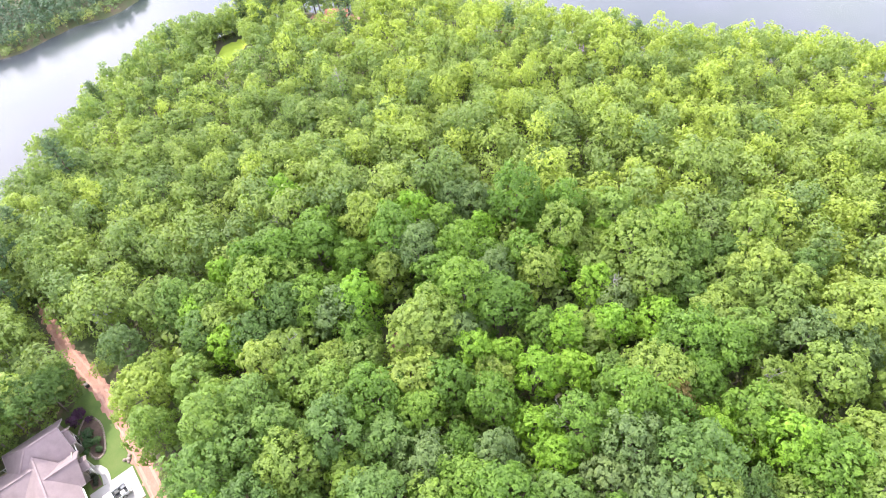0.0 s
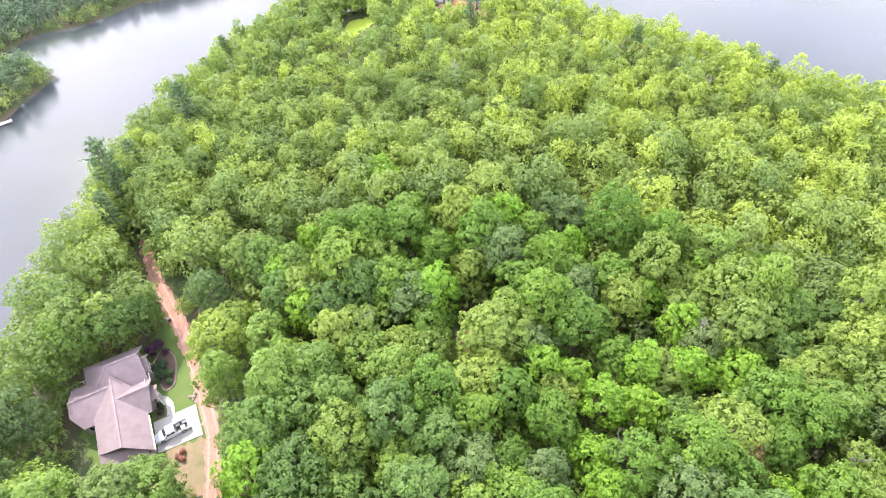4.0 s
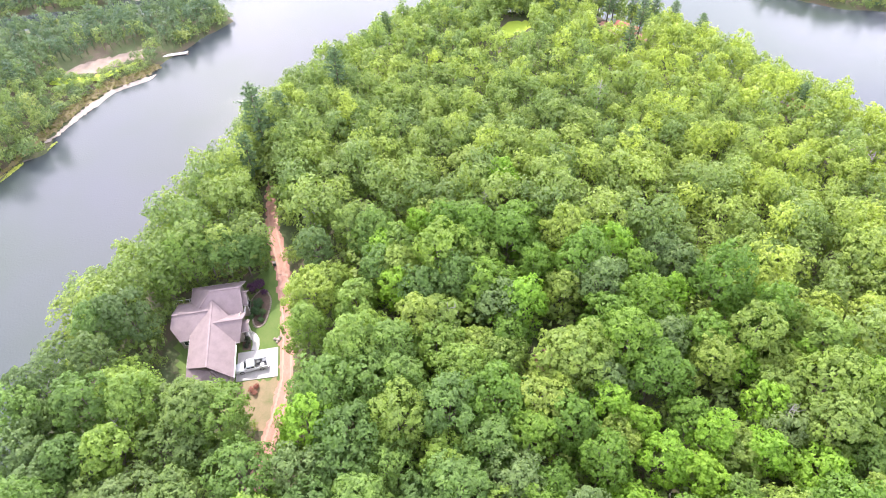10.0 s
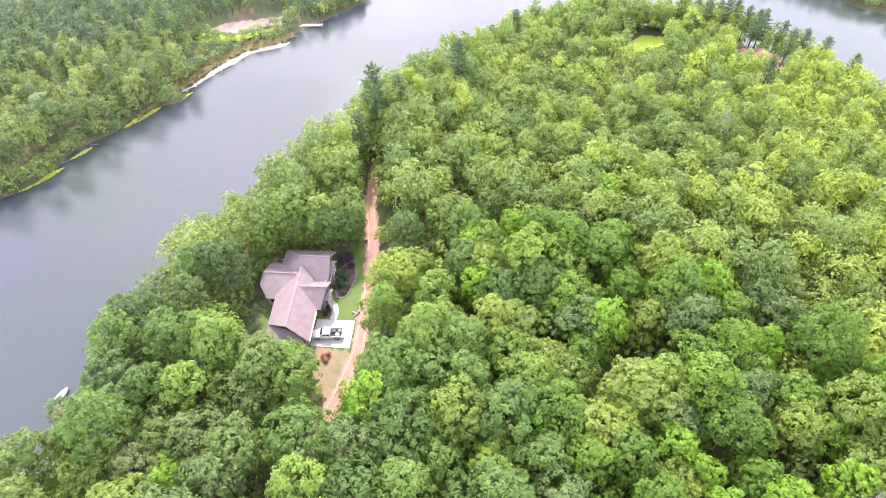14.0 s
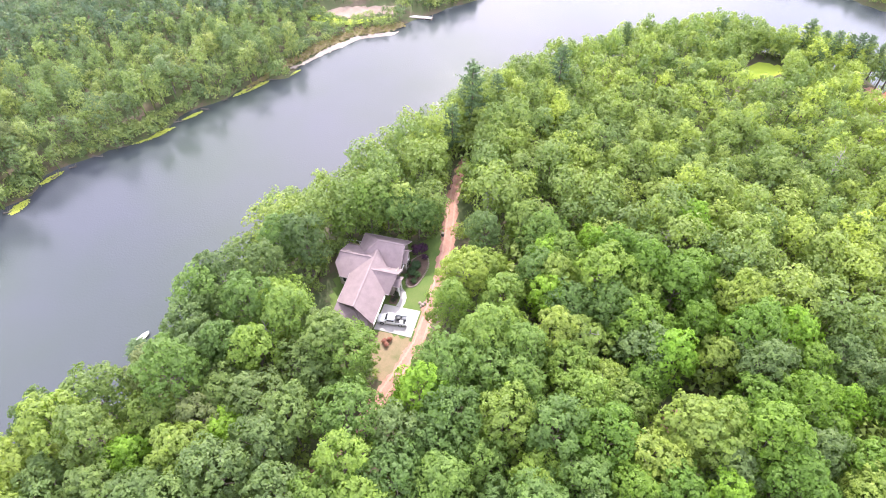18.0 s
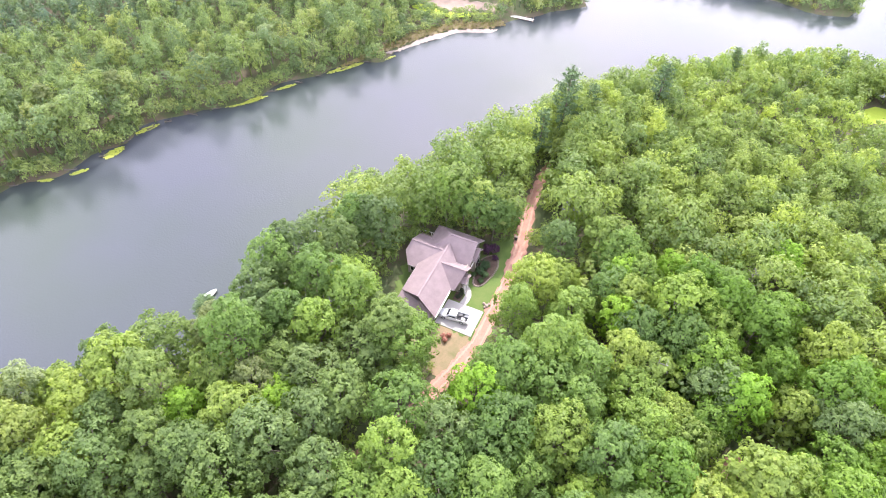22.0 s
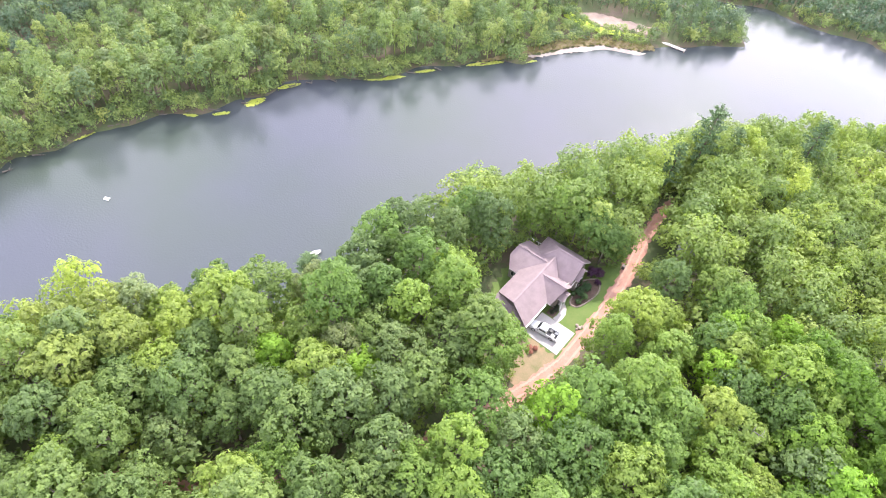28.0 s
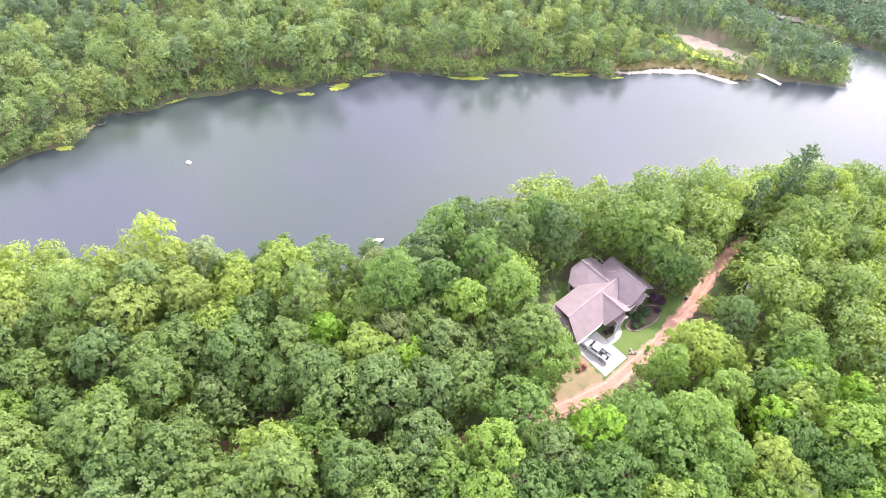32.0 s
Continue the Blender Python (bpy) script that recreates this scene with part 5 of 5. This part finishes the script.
BED = [(-23.4 + (1.9 + 0.25 * math.sin(3 * a)) * math.cos(a), 78.6 + (4.4 + 0.4 * math.sin(2 * a)) * math.sin(a)) for a in [2 * math.pi * k / 26 for k in range(26)]]
sheet("garden_bed", BED, MULCH, 0.06, 0.4, "dark mulched planting bed", "garden bed", "structure", 0.2)
sheet("garden_bed", [(-26.8, 69.0), (-24.9, 69.0), (-24.9, 71.2), (-25.6, 72.2), (-26.8, 72.2)], MULCH, 0.06, 0.4, "small dark bed beside the walk", "garden bed", "structure", 0.1)
STONE = speckled("edging_stone", [(0.3, (0.2, 0.155, 0.13)), (0.7, (0.36, 0.29, 0.25))], 2.0, 12.0, 0.9, 0.4, 0.02)
edging = thing("stone_edging", (0, 0, Z), "low curved edging of pale stones round the bed", "edging")
for k in range(60):
    a = 2 * math.pi * k / 60
    x, y = -23.4 + (1.95 + 0.25 * math.sin(3 * a)) * math.cos(a), 78.6 + (4.45 + 0.4 * math.sin(2 * a)) * math.sin(a)
    s = random.uniform(0.17, 0.26)
    bm = bmesh.new()
    bmesh.ops.create_icosphere(bm, subdivisions=1, radius=s, matrix=pose(x, y, 0.08, 0, 0, random.uniform(0, 360)) @ Matrix.Diagonal((1.15, 0.85, 0.7, 1)))
    for v in bm.verts:
        v.co += Vector([random.uniform(-0.03, 0.03) for _ in range(3)])
    part("stone", bm, STONE, edging)


def boulder(at, size, label):
    bm = bmesh.new()
    bmesh.ops.create_icosphere(bm, subdivisions=2, radius=size)
    for v in bm.verts:
        v.co *= 1 + 0.3 * noise.noise(v.co * 1.7 / size + Vector(at))
        v.co.z *= 0.72
    me = bpy.data.meshes.new("boulder")
    bm.to_mesh(me)
    bm.free()
    me.materials.append(STONE)
    ob = new("boulder", me)
    ob.matrix_world = pose(*at)
    return tagged(ob, label, "rock", "boulders by the drive")


for x, y, s in ((-19.9, 70.4, 0.42), (-20.5, 70.7, 0.34), (-19.6, 71.0, 0.3), (-20.1, 69.9, 0.25)):
    boulder((x, y, Z + 0.18), s, "pale landscape boulder on the lawn's edge")
BOX_PAINT = plain("dark_utility_paint", (0.05, 0.06, 0.05), 0.6)
post = thing("utility_box", (-20.6, 89.3, Z), "dark utility box with a taupe lid beside the track", "utility box")
part("box_body", box(-0.3, -0.3, -0.1, 0.3, 0.3, 0.9, 0.03), BOX_PAINT, post)
part("lid", box(-0.35, -0.35, 0.9, 0.35, 0.35, 1.02, 0.03), SIDING, post, "taupe lid")


# ---- other buildings ----
def cabin(at, turn, wide, long, wall, rise, roof_mat, wall_mat, label):
    """A plain gabled building with windows and a door."""
    ob = thing("cabin", at, label, "building", "", turn)
    part("wall", box(-wide / 2, -long / 2, -0.8, wide / 2, long / 2, wall), wall_mat, ob)
    o = 0.4
    part("roof_slope", slab([(-wide / 2 - o, -long / 2 - o, wall - 0.15), (0, -long / 2 - o, wall + rise), (0, long / 2 + o, wall + rise), (-wide / 2 - o, long / 2 + o, wall - 0.15)], 0.16), roof_mat, ob)
    part("roof_slope", slab([(0, -long / 2 - o, wall + rise), (wide / 2 + o, -long / 2 - o, wall - 0.15), (wide / 2 + o, long / 2 + o, wall - 0.15), (0, long / 2 + o, wall + rise)], 0.16), roof_mat, ob)
    for s in (-1, 1):
        bm = bmesh.new()
        tri = [[bm.verts.new((x, s * (long / 2 - d), z)) for x, z in ((-wide / 2, wall), (wide / 2, wall), (0, wall + rise - 0.1))] for d in (0.0, 0.2)]
        bm.faces.new(tri[0])
        bm.faces.new(tri[1][::-1])
        for k in range(3):
            bm.faces.new((tri[0][(k + 1) % 3], tri[0][k], tri[1][k], tri[1][(k + 1) % 3]))
        bmesh.ops.recalc_face_normals(bm, faces=bm.faces[:])
        part("gable", bm, wall_mat, ob)
        win = part("window", box(-0.6, s * long / 2 - 0.05, 1.0, 0.6, s * long / 2 + 0.05, 2.0), TRIM, ob)
        part("pane", box(-0.5, s * long / 2 - 0.06, 1.1, 0.5, s * long / 2 + 0.06, 1.9), GLASS, win)
    part("door", box(-wide / 2 - 0.04, -0.45, 0.0, -wide / 2 + 0.04, 0.45, 2.05), TRIM, ob)
    return ob


RED_ROOF = speckled("rust_red_roofing", [(0.3, (0.34, 0.11, 0.07)), (0.7, (0.46, 0.18, 0.12))], 1.0, 8.0, 0.7, 0.3, 0.02)
VIOLET_ROOF = speckled("violet_grey_roofing", [(0.3, (0.30, 0.20, 0.32)), (0.7, (0.42, 0.30, 0.45))], 1.0, 8.0, 0.7, 0.3, 0.02)
GREY_ROOF = speckled("grey_roofing", [(0.3, (0.22, 0.22, 0.25)), (0.7, (0.32, 0.32, 0.35))], 1.0, 8.0, 0.7, 0.3, 0.02)
cabin((-12.0, 101.5, float(ground_at([(-12.0, 101.5)])[0])), 15, 4.0, 5.0, 2.6, 1.4, GREY_ROOF, SIDING, "small grey-roofed shed among the trees")
cabin((112, 116, float(ground_at([(112, 116)])[0])), 40, 3.6, 4.6, 2.3, 1.4, RED_ROOF, SIDING, "cabin with a rust-red roof among the shore trees")
cabin((116, 97, float(ground_at([(116, 97)])[0])), 50, 3.8, 5.0, 2.3, 1.5, VIOLET_ROOF, SIDING, "cabin with a violet-grey roof among the shore trees")
cabin((82.5, 160.5, float(ground_at([(82.5, 160.5)])[0])), 42, 3.6, 6.4, 2.3, 1.2, RED_ROOF, TRIM, "low red-roofed house beside the bare yard")


# ---- on the water ----
DECKING = speckled("grey_dock_boards", [(0.3, (0.45, 0.43, 0.42)), (0.7, (0.66, 0.64, 0.62))], 2.0, 15.0, 0.85, 0.3, 0.01)


def dock(at, turn, long, wide, label):
    ob = thing("dock", at, label, "dock", "", turn)
    n = int(long / 0.3)
    for k in range(n):
        part("plank", box(0.3 * k, -wide / 2, 0.42, 0.3 * k + 0.27, wide / 2, 0.48), DECKING, ob)
    for s in (-1, 1):
        part("beam", box(0, s * wide / 2 - 0.1 * (s > 0), 0.28, long, s * wide / 2 + 0.1 * (s < 0), 0.42), WOOD, ob)
        for k in range(4):
            bm = bmesh.new()
            bmesh.ops.create_cone(bm, cap_ends=True, segments=8, radius1=0.07, radius2=0.07, depth=3.0, matrix=pose(0.3 + k * (long - 0.6) / 3, s * (wide / 2 + 0.08), -0.6))
            part("pile", bm, WOOD, ob)
    return ob


dock((-58.0, 189.6, 0), 4, 8.0, 1.3, "pale narrow dock reaching out from the far bank")
raft = thing("swim_raft", (-122.8, 34.0, 0), "small white swim raft floating on the lake", "raft", "", 25)
raft.matrix_world = raft.matrix_world @ Matrix.Diagonal((0.7, 0.7, 0.7, 1))
for k in range(6):
    part("plank", box(-0.9, -0.6 + 0.2 * k, 0.26, 0.9, -0.43 + 0.2 * k, 0.31), TRIM, raft)
for s in (-1, 1):
    bm = bmesh.new()
    bmesh.ops.create_cone(bm, cap_ends=True, segments=12, radius1=0.2, radius2=0.2, depth=1.7, matrix=pose(0, s * 0.4, 0.08, 0, 90))
    part("float_tube", bm, TRIM, raft)
boat = thing("rowing_boat", (-75.6, 54.2, 0), "small white rowing boat moored below the wooded bank", "boat", "", 70)
sections = [(-1.35, 0.52, 0.05), (-0.6, 0.62, 0.0), (0.3, 0.6, 0.0), (0.95, 0.4, 0.04), (1.45, 0.06, 0.2)]
bm = bmesh.new()
rings = []
for x, w, low in sections:
    prof = [(-w, 0.5 + low), (-w * 0.8, 0.12 + low), (0, low), (w * 0.8, 0.12 + low), (w, 0.5 + low), (w * 0.86, 0.5 + low), (w * 0.66, 0.18 + low), (0, 0.08 + low), (-w * 0.66, 0.18 + low), (-w * 0.86, 0.5 + low)]
    rings.append([bm.verts.new((x, a, b)) for a, b in prof])
for r, q in zip(rings, rings[1:]):
    for k in range(10):
        bm.faces.new((r[k], r[(k + 1) % 10], q[(k + 1) % 10], q[k]))
bm.faces.new([rings[0][k] for k in range(5)])
bmesh.ops.recalc_face_normals(bm, faces=bm.faces[:])
part("hull", bm, TRIM, boat)
for x in (-0.85, 0.2):
    part("thwart", box(x - 0.13, -0.5, 0.36, x + 0.13, 0.5, 0.4, 0.01), TRIM, boat, "white bench seat")
part("stern_board", box(-1.4, -0.44, 0.16, -1.34, 0.44, 0.6, 0.01), TRIM, boat)
